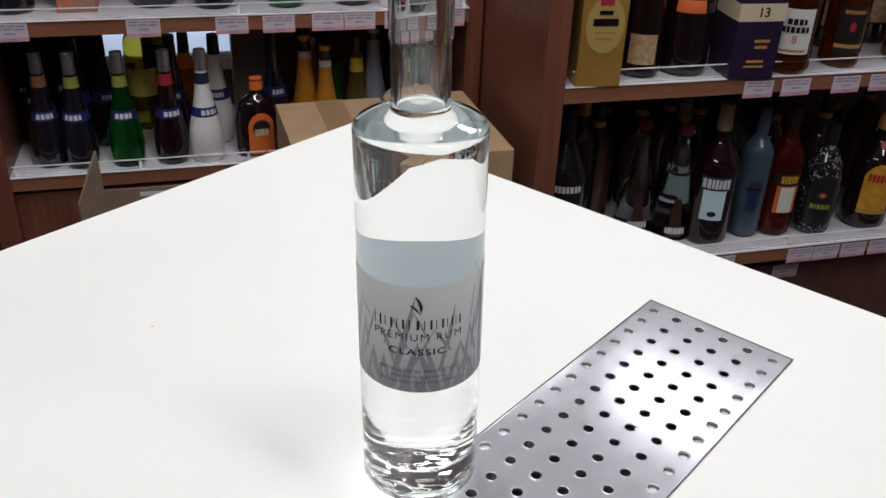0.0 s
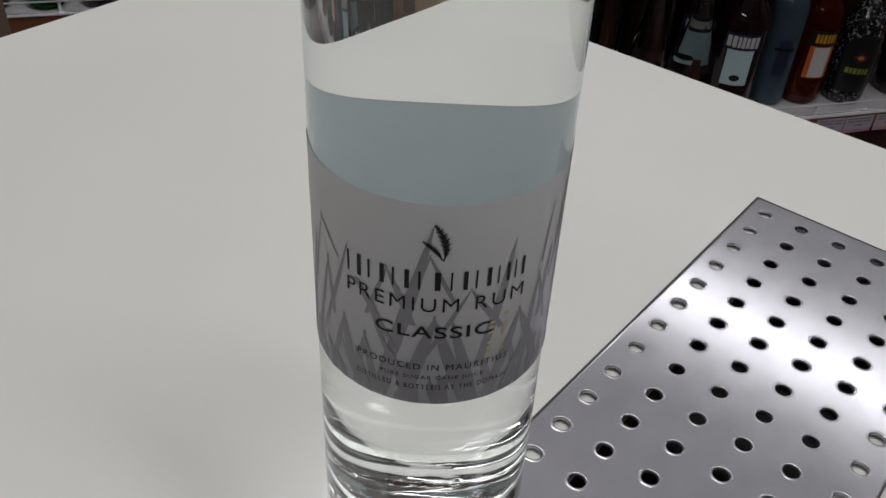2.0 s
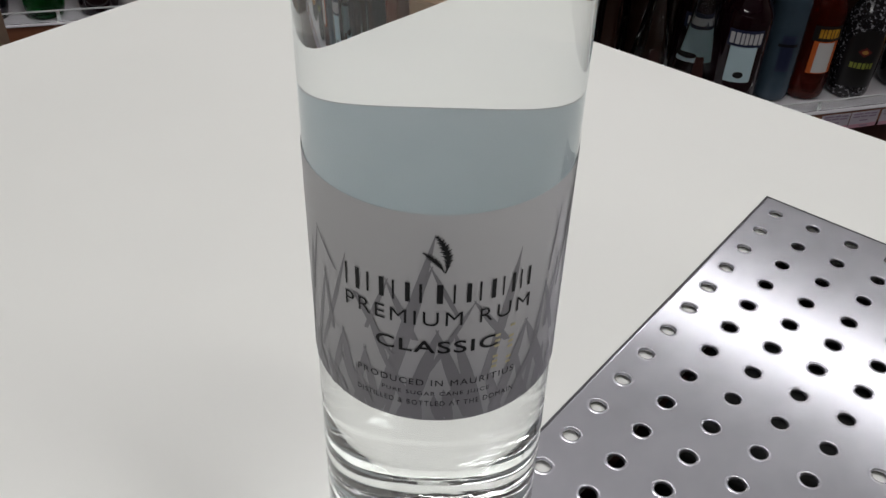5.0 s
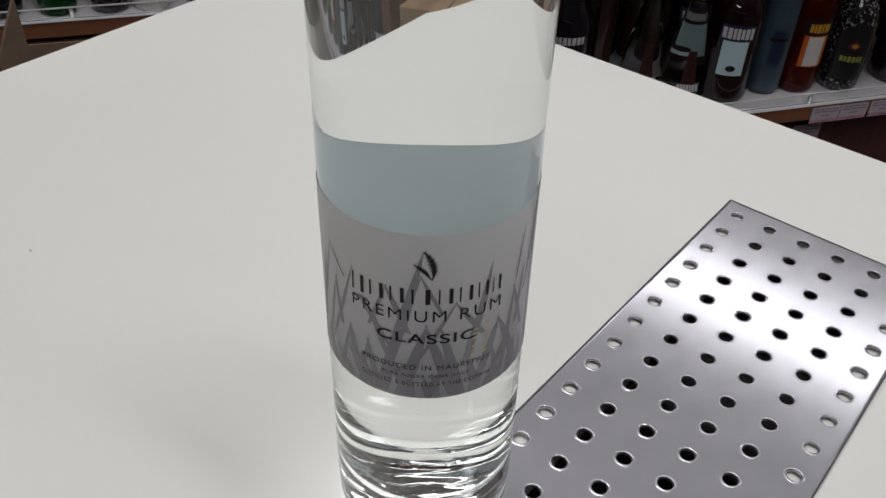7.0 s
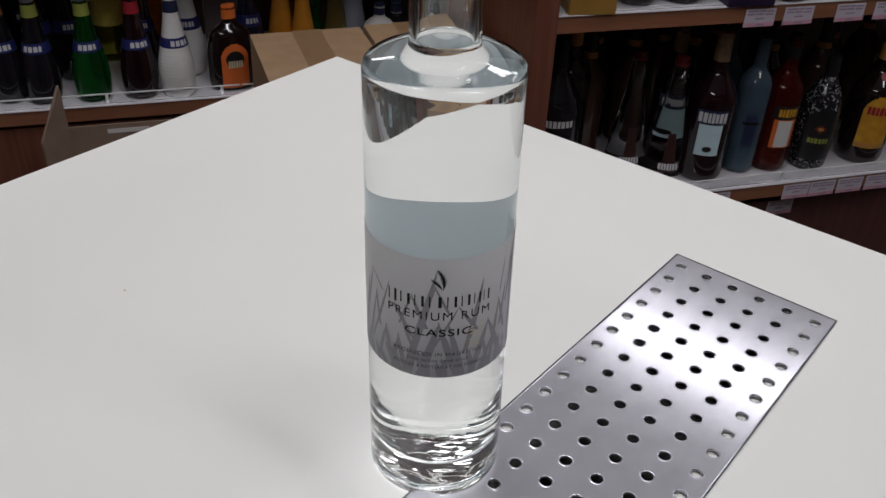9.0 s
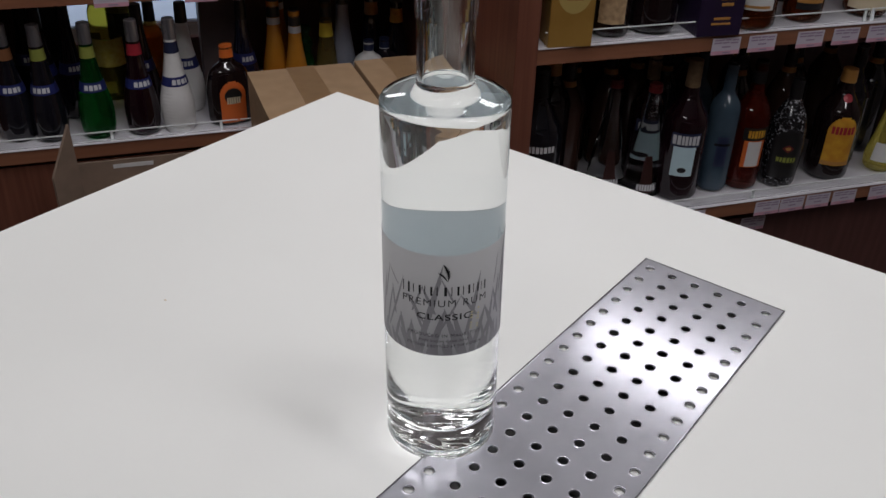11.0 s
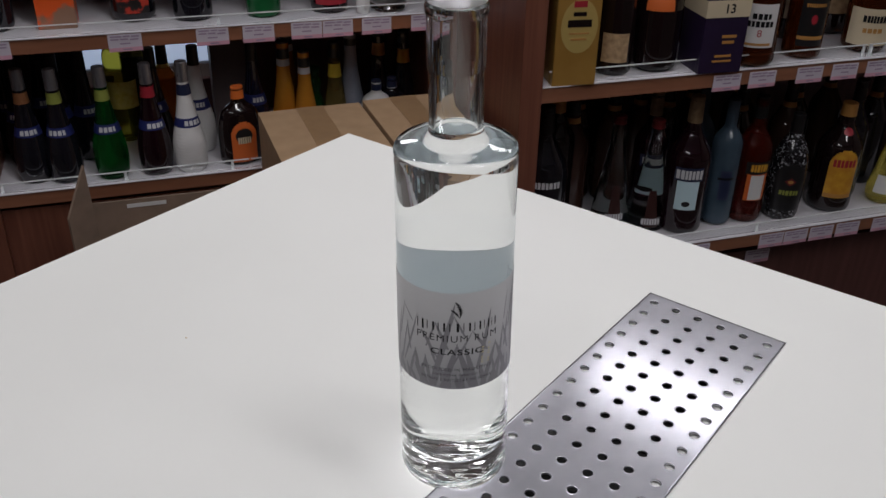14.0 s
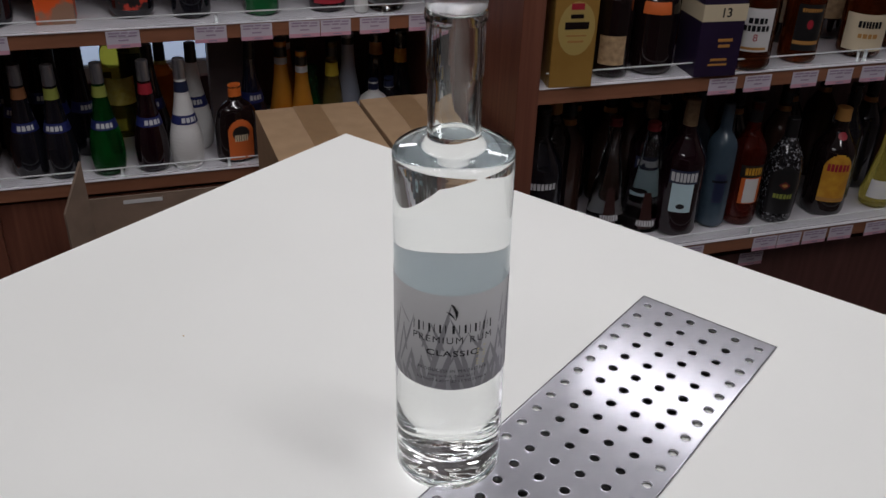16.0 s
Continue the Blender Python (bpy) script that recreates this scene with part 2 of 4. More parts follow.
def letters_bm(text, height, width=None, bold=0.0, spacing=1.0):
    """Letters as a flat mesh in x (centred) and y (from the foot line)."""
    curve = bpy.data.curves.new("letters", "FONT")
    curve.body, curve.size, curve.align_x = text, 1.0, "CENTER"
    curve.offset, curve.space_character = bold, spacing
    ob = new("letters", curve)
    mesh = bpy.data.meshes.new_from_object(ob.evaluated_get(bpy.context.evaluated_depsgraph_get()))
    bpy.data.objects.remove(ob)
    bpy.data.curves.remove(curve)
    bm = bmesh.new()
    bm.from_mesh(mesh)
    bpy.data.meshes.remove(mesh)
    xs, ys = [v.co.x for v in bm.verts], [v.co.y for v in bm.verts]
    mid, low, tall, wide = (max(xs) + min(xs)) / 2, min(ys), max(ys) - min(ys), max(xs) - min(xs)
    fy = height / tall
    fx = width / wide if width else fy
    for v in bm.verts:
        v.co = ((v.co.x - mid) * fx, (v.co.y - low) * fy, 0)
    return bm


def wrap(bm, r, z0, centre=-90.0):
    """Bends a flat mesh (x across, y up) round a cylinder of radius r."""
    for v in bm.verts:
        a = radians(centre) + v.co.x / r
        v.co = (r * math.cos(a), r * math.sin(a), z0 + v.co.y)
    return bm


def thing(name, m, label, category, group="", kind=""):
    ob = new(name)
    ob.empty_display_size = 0.05
    ob.matrix_world = m
    return tagged(ob, label, category, group, kind)


# ---- the shop ----
def structure(name, bm, material, label, category):
    return tagged(part(name, bm, material), label, category, kind="structure")


structure("floor", box_bm(-6, 6, -6, 6, -0.1, 0.0), FLOOR, "dark brown shop floor with a dull sheen", "floor")
structure("ceiling", box_bm(-6, 6, -6, 6, CEILING, CEILING + 0.1), CEIL_PAINT, "flat off-white shop ceiling over the counter", "ceiling")
# unseen walls, toned dark like surrounding shelving to keep glass reflections dark
for nm, b in (("wall_north", (-3.4, 3.4, 3.6, 3.7)), ("wall_south", (-3.4, 3.4, -3.4, -3.3)), ("wall_west", (-3.5, -3.4, -3.4, 3.7)), ("wall_east", (3.4, 3.5, -3.4, 3.7))):
    structure(nm, box_bm(*b, 0.0, CEILING), SHELVING_TONE, "plain dark brown wall, unseen, standing in for the shelving around", "wall").matrix_world = WALL


def ceiling_light(x, y):
    lightbox = thing("ceiling_light", pose(x, y, CEILING), "long white fluorescent ceiling light with a glowing diffuser", "ceiling light", "ceiling lights")
    bm = box_bm(-0.79, 0.79, -0.155, 0.155, -0.07, 0.0, 0.006)
    part("housing", bm, METAL_WHITE, lightbox)
    part("diffuser", box_bm(-0.76, 0.76, -0.13, 0.13, -0.078, -0.0705), DIFFUSER, lightbox, "glowing white diffuser")


for lx, ly, _ in TUBES:
    ceiling_light(lx, ly)

# unseen fittings that hold the added spotlights
for aim in ADDED_SPOTS:
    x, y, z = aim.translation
    spot = thing("added_spot_fitting", pose(x, y, CEILING), "small white ceiling spotlight, added unseen and turned to the shelves", "spotlight", "ceiling spotlights")
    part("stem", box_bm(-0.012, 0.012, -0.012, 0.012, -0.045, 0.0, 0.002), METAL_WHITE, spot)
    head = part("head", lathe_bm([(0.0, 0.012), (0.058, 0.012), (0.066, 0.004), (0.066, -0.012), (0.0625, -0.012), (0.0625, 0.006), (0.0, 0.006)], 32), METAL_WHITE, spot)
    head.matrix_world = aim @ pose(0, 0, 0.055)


# ---- the counter ----
def counter_top():
    xs, ys = [-0.5365, -0.0617, 0.0617, 0.75], [-1.25, -0.4315, 0.0117, 0.122]
    bm = bmesh.new()
    v = {(i, j, k): bm.verts.new((x, y, z)) for i, x in enumerate(xs) for j, y in enumerate(ys) for k, z in enumerate((0.86, 0.8988))}
    for i in range(3):
        for j in range(3):
            if (i, j) != (1, 1):
                bm.faces.new([v[i, j, 1], v[i + 1, j, 1], v[i + 1, j + 1, 1], v[i, j + 1, 1]])
                bm.faces.new([v[i, j, 0], v[i, j + 1, 0], v[i + 1, j + 1, 0], v[i + 1, j, 0]])
    for i in range(3):
        bm.faces.new([v[i, 0, 0], v[i + 1, 0, 0], v[i + 1, 0, 1], v[i, 0, 1]])
        bm.faces.new([v[i + 1, 3, 0], v[i, 3, 0], v[i, 3, 1], v[i + 1, 3, 1]])
        bm.faces.new([v[0, i + 1, 0], v[0, i, 0], v[0, i, 1], v[0, i + 1, 1]])
        bm.faces.new([v[3, i, 0], v[3, i + 1, 0], v[3, i + 1, 1], v[3, i, 1]])
    for a, b in (((1, 1), (2, 1)), ((2, 1), (2, 2)), ((2, 2), (1, 2)), ((1, 2), (1, 1))):
        bm.faces.new([v[*b, 0], v[*a, 0], v[*a, 1], v[*b, 1]])
    for q in bm.verts:
        if q.co.y > 0.1:
            q.co.y = 0.119 + 0.019 * (q.co.x + 0.5365)
    rim = [e for e in bm.edges if len(e.link_faces) == 2 and e.calc_face_angle(0) > 1 and all(q.co.z > 0.89 for q in e.verts) and any(q.co.x < -0.5 or q.co.y > 0.1 or q.co.x > 0.7 or q.co.y < -1.2 for q in e.verts)]
    bmesh.ops.bevel(bm, geom=rim, offset=0.0025, segments=3, affect="EDGES")
    return bm


counter = thing("counter", pose(0, 0, 0), "white laminate tasting counter with a square corner", "counter")
part("worktop", counter_top(), LAMINATE, counter, "smooth white laminate worktop")
def rebate_bm():
    """The lowered ledge round the drain opening, on which the plate's rim lies."""
    bm = bmesh.new()
    for x0, x1, y0, y1 in ((-0.0617, -0.043, -0.4315, 0.0117), (0.043, 0.0617, -0.4315, 0.0117), (-0.043, 0.043, 0.004, 0.0117), (-0.043, 0.043, -0.4315, -0.425)):
        low = [bm.verts.new((x, y, 0.87)) for x, y in ((x0, y0), (x1, y0), (x1, y1), (x0, y1))]
        top = [bm.verts.new((v.co.x, v.co.y, 0.8972)) for v in low]
        bm.faces.new(low[::-1])
        bm.faces.new(top)
        for k in range(4):
            bm.faces.new((low[k], low[(k + 1) % 4], top[(k + 1) % 4], top[k]))
    return bm


part("ledge", rebate_bm(), LAMINATE, counter, "lowered white ledge round the drain opening")
part("cabinet", box_bm(-0.50, 0.70, -1.2, 0.08, 0.0, 0.858), DARK_WOOD, counter, "dark wooden cabinet under the worktop")
part("drip_tray", box_bm(-0.0425, 0.0425, -0.439, 0.0035, 0.8585, 0.862), DARK_TRAY, counter, "black drip tray below the cut-out")


# ---- perforated plate ----
PITCH, COLS, LINES, HOLE = 0.021, 6, 21, 0.0034


def plate_bm():
    bm = bmesh.new()
    top, low = 0.0015, 0.0002
    cache = {}

    def vert(x, y, z):
        key = (round(x, 5), round(y, 5), round(z, 5))
        if key not in cache:
            cache[key] = bm.verts.new((x, y, z))
        return cache[key]

    half, edge_x, edge_y = PITCH / 2, 0.0588, 0.0093
    y_end = -(LINES - 1) * PITCH - edge_y
    for i in range(COLS):
        for j in range(LINES):
            cx, cy = (i - 2.5) * PITCH, -j * PITCH
            x0 = -edge_x if i == 0 else cx - half
            x1 = edge_x if i == COLS - 1 else cx + half
            y1 = edge_y if j == 0 else cy + half
            y0 = y_end if j == LINES - 1 else cy - half
            ring = []
            for k in range(24):
                a = radians(15 * k)
                c, s = math.cos(a), math.sin(a)
                m = max(abs(c), abs(s))
                px = (x1 - cx if c > 0 else cx - x0) * c / m
                py = (y1 - cy if s > 0 else cy - y0) * s / m
                ring.append([vert(cx + px, cy + py, top)] + [vert(cx + f * HOLE * c, cy + f * HOLE * s, top + h) for f, h in ((1.42, 0), (1.26, 0.00020), (1.12, 0.00016), (1.03, -0.00016), (1.0, -0.0006))]
                            + [vert(cx + HOLE * c, cy + HOLE * s, low)])
            for k in range(24):
                a, b = ring[k], ring[(k + 1) % 24]
                for q in range(6):
                    f = bm.faces.new((a[q], b[q], b[q + 1], a[q + 1]))
                    f.smooth = q > 0
    corners = [(-edge_x, edge_y), (edge_x, edge_y), (edge_x, y_end), (-edge_x, y_end)]
    rows = [[Vector((x + math.copysign(d, x), y + (d if y > 0 else -d), z)) for x, y in corners] for d, z in ((0, top), (0.0030, top - 0.00002), (0.0036, top - 0.0001), (0.0040, top - 0.0003), (0.0040, 0.0004))]
    for a, b in zip(rows, rows[1:]):
        for k in range(4):
            bm.faces.new([bm.verts.new(p) for p in (a[k], a[(k + 1) % 4], b[(k + 1) % 4], b[k])])
    bmesh.ops.remove_doubles(bm, verts=bm.verts[:], dist=0.00001)
    bmesh.ops.recalc_face_normals(bm, faces=bm.faces[:])
    for e in bm.edges:
        if len(e.link_faces) == 2 and e.link_faces[0].smooth != e.link_faces[1].smooth:
            e.smooth = False
    return bm


drip_plate = tagged(part("perforated_plate", plate_bm(), STEEL), "brushed stainless steel drip plate with rows of round holes", "plate")
drip_plate.matrix_world = pose(0, 0, 0.8988)
# dark strips stand in for the shadow in the gap round the plate
GAP_SHADE = surface("gap_shade", (0.06, 0.058, 0.066), (0.10, 0.097, 0.108), 0.5, 60)
px, py0, py1, pw = 0.0629, -(LINES - 1) * PITCH - 0.0134, 0.0134, 0.0008
for x0, x1, y0, y1 in ((-px - pw, -px, py0 - pw, py1 + pw), (px, px + pw, py0 - pw, py1 + pw), (-px, px, py1, py1 + pw), (-px, px, py0 - pw, py0)):
    part("gap_shade_strip", box_bm(x0, x1, y0, y1, 0.0006, 0.00138), GAP_SHADE, drip_plate, "thin dark strip painted as the shaded gap round the plate").location = (0, 0, 0)


# ---- the bottle of white rum ----
R = 0.0367
FILL = 0.2525


def rum_bottle():
    ob = thing("rum_bottle", pose(-0.0738, -0.2746, 0.9003, 1.46, -0.36, 0) @ pose(0, 0, 0, 0, 0, 39.0), "tall clear glass bottle of white rum with a silver label", "bottle")
    outer = [(0.0, 0.0030), (0.006, 0.0030), (0.012, 0.0029), (0.018, 0.0028), (0.024, 0.0025), (0.029, 0.0), (R, 0.0), (R, 0.2425), (0.0195, 0.2442), (0.0163, 0.2490), (0.0158, 0.2560), (0.0158, 0.2865), (0.0160, 0.3175)]
    outer = rounded(outer, 0.0045, 6)
    lip = [(0.0160, 0.318), (0.0175, 0.3185), (0.0178, 0.321), (0.0175, 0.3235), (0.0130, 0.3235)]
    inner_air = [(0.0130, FILL)]
    def uneven(bm, high, size):
        for v in bm.verts:
            if v.co.z < high:
                w = min(1.0, (high - v.co.z) / 0.008)
                push = 0.7 * noise.noise_vector(v.co * 170) + 0.9 * noise.noise_vector(v.co * 480)
                v.co += Vector((push.x * 0.5, push.y * 0.5, push.z)) * size * w

    bm = lathe_bm([*outer, *lip, *inner_air], 96)
    for v in bm.verts:
        flat = math.hypot(v.co.x, v.co.y)
        if v.co.z < 0.0012 and 0.029 < flat < 0.0356:
            v.co.z += 0.0007 * (0.5 + 0.5 * math.sin(48 * math.atan2(v.co.y, v.co.x)))
        elif v.co.z < 0.004 and flat < 0.026:
            v.co.z += 0.0005 * noise.noise(v.co * 130)
    glass = part("glass", bm, GLASS, ob, "thick clear glass", 50)
    inside = [(0.0130, FILL), (0.0137, 0.2415), (0.0345, 0.2398), (0.0345, 0.038), (0.0340, 0.0295), (0.0312, 0.0240), (0.026, 0.0213), (0.018, 0.0203), (0.010, 0.0205), (0.0, 0.0210)]
    inside = rounded(inside, 0.008, 6)
    bm = lathe_bm(inside, 96, flip=False)
    uneven(bm, 0.0245, 0.0010)
    low = bm.verts.new((0, 0, FILL - 0.0004))
    edge = [v for v in bm.verts if abs(v.co.z - FILL) < 1e-7]
    edge.sort(key=lambda v: math.atan2(v.co.y, v.co.x))
    for a, b in zip(edge, edge[1:] + edge[:1]):
        bm.faces.new((a, b, low)).material_index = 1
    rum = part("rum", bm, [RUM_WALL, RUM_TOP], ob, "clear white rum filled to the neck", 50)
    for o in (glass, rum):
        o.visible_shadow = False
    band = [(R, 0.0), (R, 0.3)]
    label = part("label", arc_bm(band, 0.0892, 0.1610, 360, off=0.00025, rows=2, cols=144), SILVER, ob, "silver paper label printed with cane leaves", 60)
    part("label_back", arc_bm(band, 0.0894, 0.1608, 360, off=-0.00010, rows=2, cols=144), LABEL_BACK, label, "blue-grey inner side of the label", 60)

    def blade(a0, z0, a1, z1, w, bend):
        flat = bmesh.new()
        left, right = [], []
        for i in range(13):
            t = i / 12
            x = R * radians(a0 + (a1 - a0) * t) + bend * math.sin(math.pi * t)
            y = z0 + (z1 - z0) * t
            h = w * (1 - t ** 4) * (0.75 + 0.25 * math.sin(math.pi * t)) * 0.5 + 0.00008
            left.append(flat.verts.new((x - h, y, 0)))
            right.append(flat.verts.new((x + h, y, 0)))
        for i in range(12):
            flat.faces.new((left[i], right[i], right[i + 1], left[i + 1]))
        return wrap(flat, R + 0.00033 + 0.00001 * (a0 % 7), 0)

    rng = random.Random(5)
    # bent cane leaves: foot, bend and hanging tip as degrees round the label and heights, and the two widths
    arches = [((-69, 0.118), (-60, 0.1442), (-47, 0.1345), 0.0011, 0.0010), ((-68, 0.094), (-55, 0.1317), (-51, 0.1120), 0.0016, 0.0014), ((-54, 0.089), (-44, 0.1150), (-40, 0.0985), 0.0022, 0.0028),
              ((-38, 0.090), (-32, 0.1128), (-26, 0.0900), 0.0020, 0.0026), ((-31, 0.120), (-21, 0.1390), (-9, 0.1200), 0.0014, 0.0022), ((-13, 0.090), (0, 0.1238), (15, 0.0900), 0.0042, 0.0040),
              ((-4, 0.108), (15, 0.1330), (31, 0.1165), 0.0016, 0.0024), ((27, 0.090), (41, 0.1205), (60, 0.0900), 0.0036, 0.0040), ((44, 0.090), (52, 0.1300), (62, 0.1080), 0.0024, 0.0022),
              ((-10, 0.131), (-3, 0.1450), (8, 0.1290), 0.0012, 0.0014), ((2, 0.090), (12, 0.1100), (18, 0.0900), 0.0024, 0.0022), ((-22, 0.090), (-17, 0.1060), (-12, 0.0900), 0.0018, 0.0020)]
    for foot, top, tip, w0, w1 in arches:
        over = top[1] + 0.0006
        part("cane_leaf", blade(*foot, top[0] + 0.6, over, w0, 0.0), BLADE, label, "darker grey printed cane leaf")
        part("cane_leaf", blade(*tip, top[0] - 0.6, over, w1, 0.0), BLADE, label, "darker grey printed cane leaf")
    blades = [(-26, 0.0905, -1.6, 0.1552, 0.0040, 0.0005), (-62, 0.100, -40.5, 0.1425, 0.0016, 0.0008), (-36, 0.131, -17, 0.1100, 0.0024, 0.0003), (-29, 0.1255, -20, 0.1060, 0.0022, 0.0),
              (-8, 0.0895, -22, 0.1120, 0.0038, 0.0), (21, 0.1050, 34.5, 0.1472, 0.0030, 0.0006), (20, 0.0895, 7, 0.1240, 0.0036, 0.0), (34, 0.0900, 51, 0.1135, 0.0026, 0.0),
              (43, 0.0905, 36, 0.1120, 0.0022, 0.0), (53, 0.1330, 58, 0.1530, 0.0008, 0.0), (55, 0.1120, 61, 0.1370, 0.0020, 0.0), (74, 0.0895, 74, 0.1700, 0.0036, -0.0015),
              (62, 0.1240, 70, 0.1560, 0.0014, 0.0006), (-79, 0.0900, -66, 0.1380, 0.0022, 0.0), (-34, 0.0895, -46, 0.1050, 0.0030, 0.0), (29, 0.0895, 22, 0.1080, 0.0034, 0.0)]
    for a0, z0, a1, z1, w, bend in blades:
        part("cane_leaf", blade(a0, z0, a1, z1, w, bend), BLADE, label, "darker grey printed cane leaf")
    for k in range(17):
        a0 = -72 + k * 9 + rng.uniform(-3, 3)
        part("cane_leaf", blade(a0, 0.0893, a0 + rng.uniform(-8, 8), rng.uniform(0.096, 0.106), rng.uniform(0.0026, 0.0042), rng.uniform(-0.0005, 0.0005)), BLADE, label, "darker grey printed cane leaf")
    for _ in range(20):
        a0 = rng.choice((rng.uniform(85, 175), rng.uniform(-175, -85)))
        part("cane_leaf", blade(a0, 0.0893, a0 + rng.uniform(-14, 14), rng.uniform(0.108, 0.150), rng.uniform(0.0016, 0.0036), rng.uniform(-0.001, 0.001)), BLADE, label, "darker grey printed cane leaf")

    # the maker's name: one plain upright shape for each of its letters
    x = -0.0270
    for w, tall in zip((0.0069, 0.0073, 0.0069, 0.0089, 0.0069, 0.0066, 0.0055, 0.0050), (0.0072, *[0.0063] * 7)):
        for c0, c1 in ((0.12, 0.20), (0.62, 0.80)):
            mark = bmesh.new()
            mark.faces.new([mark.verts.new((x + w * c, h - (0.0007 if tall > 0.007 else 0), 0)) for c, h in ((c0, 0), (c1, 0), (c1, tall), (c0, tall))])
            part("name_bar", wrap(mark, R + 0.00045, 0.1333), INK, label, "plain black printed bar")
        x += w
    for text, h, w, z, ink in (("PREMIUM RUM", 0.0048, 0.0528, 0.1256, INK), ("CLASSIC", 0.0044, 0.0337, 0.1158, INK), ("PRODUCED IN MAURITIUS", 0.0023, 0.0460, 0.1033, INK_SOFT),
                               ("PURE SUGAR CANE JUICE", 0.0019, 0.0306, 0.0991, INK_SOFT), ("DISTILLED & BOTTLED AT THE DOMAIN", 0.0019, 0.0468, 0.0954, INK_SOFT)):
        part("printed_line", wrap(letters_bm(text, h, w, 0.013 if text == "CLASSIC" else -0.004 if text == "PREMIUM RUM" else 0.0, 1.12 if text == "CLASSIC" else 1.22), R + 0.00045, z), ink, label, "black printed words")
    code = bmesh.new()
    for row in range(2):
        for k in range(8):
            x0, y0 = 0.0155 + row * 0.0044 + 0.0001 * k, 0.1075 + k * 0.0019
            if (k + row) % 4 != 3:
                code.faces.new([code.verts.new(p) for p in ((x0, y0, 0), (x0 + 0.0016, y0, 0), (x0 + 0.0016, y0 + 0.0009, 0), (x0, y0 + 0.0009, 0))])
    part("date_code", wrap(code, R + 0.00047, 0), GOLD_INK, label, "pale gold stamped code")
    leaf = bmesh.new()
    for base, bow, tip, wide in (((0.0016, 0.0), (0.0036, 0.0060), (-0.0012, 0.0118), 0.0017), ((0.0012, 0.0003), (0.0000, 0.0036), (-0.0042, 0.0062), 0.0011)):
        spine = [Vector(base) * (1 - t) ** 2 + 2 * t * (1 - t) * Vector(bow) + t * t * Vector(tip) for t in (k / 16 for k in range(17))]
        for k in range(2, 16):
            ahead = (spine[k + 1] - spine[k - 1]).normalized()
            side = Vector((-ahead.y, ahead.x))
            reach = wide * math.sin(math.pi * (k - 1) / 15) ** 0.7 * (1.0 if k % 2 else 0.75)
            for sgn in (-1, 1):
                a, b = spine[k - 1], spine[k] + ahead * 0.0003
                c = spine[k] + side * sgn * reach + ahead * 0.0005
                leaf.faces.new([leaf.verts.new((q.x, q.y, 0)) for q in ((a, c, b) if sgn < 0 else (a, b, c))])
        for k in range(3):
            side = Vector((0.00022, 0))
            leaf.faces.new([leaf.verts.new((q.x, q.y, 0)) for q in (spine[k] - side, spine[k] + side, spine[k + 1] + side, spine[k + 1] - side)])
    part("leaf_emblem", wrap(leaf, R + 0.00045, 0.1434), INK, label, "small black cane leaf emblem")
    film = [(0.01595, 0.2875), (0.0166, 0.2876), (0.0167, 0.291), (0.0167, 0.3172), (0.0162, 0.3176)]
    sleeve = part("sleeve", lathe_bm(film, 60), FILM, ob, "clear shrunk plastic sleeve", 40)
    sleeve.visible_shadow = False
    cap = rounded([(0.0, 0.3245), (0.0170, 0.3245), (0.0176, 0.330), (0.0176, 0.3535), (0.0, 0.3545)], 0.002, 4)
    part("stopper", lathe_bm(cap, 60), STOPPER, ob, "frosted clear plastic stopper", 40)


rum_bottle()


# ---- shelf units along the wall (u along the wall, n away from the shop) ----
def unit_part(ob, name, u0, u1, n0, n1, z0, z1, material, label="", bevel=0.0015):
    return part(name, box_bm(u0, u1, n0, n1, z0, z1, bevel), material, ob, label)


right_unit = thing("shelf_unit", WALL.copy(), "tall reddish wooden shelf unit full of spirit bottles", "shelf unit", "shelf units")
unit_part(right_unit, "side_panel", 0.237, 0.283, 1.02, 1.56, 0.0, 1.5, WOOD, "reddish wooden side panel")
unit_part(right_unit, "side_panel", 1.90, 1.945, 1.02, 1.56, 0.0, 1.5, WOOD, "reddish wooden side panel")
unit_part(right_unit, "back_panel", 0.283, 1.90, 1.53, 1.56, 0.0, 1.5, DARK_WOOD, "dark wooden back")
unit_part(right_unit, "plinth", 0.283, 1.90, 1.06, 1.09, 0.0, 0.262, DARK_WOOD, "dark wooden plinth")
left_unit = thing("shelf_unit", WALL.copy(), "reddish wooden shelf unit with white shelves and liqueurs", "shelf unit", "shelf units")
unit_part(left_unit, "side_panel", -0.835, -0.79, 1.38, 1.78, 0.0, 1.5, WOOD, "reddish wooden side panel")
unit_part(left_unit, "side_panel", 0.195, 0.232, 1.40, 1.78, 0.0, 1.5, WOOD, "reddish wooden side panel")
unit_part(left_unit, "base_panel", -0.79, 0.195, 1.395, 1.42, 0.0, 0.425, WOOD, "plain reddish wooden base panel")
unit_part(left_unit, "back_panel", -0.79, -0.62, 1.755, 1.775, 0.0, 1.5, DARK_WOOD, "dark wooden back")
unit_part(left_unit, "back_panel", -0.29, 0.195, 1.755, 1.775, 0.0, 1.5, DARK_WOOD, "dark wooden back")
unit_part(left_unit, "back_panel", -0.62, -0.29, 1.755, 1.775, 0.0, 0.56, DARK_WOOD, "dark wooden back")
unit_part(left_unit, "back_panel", -0.62, -0.29, 1.755, 1.775, 0.69, 1.5, DARK_WOOD, "dark wooden back")


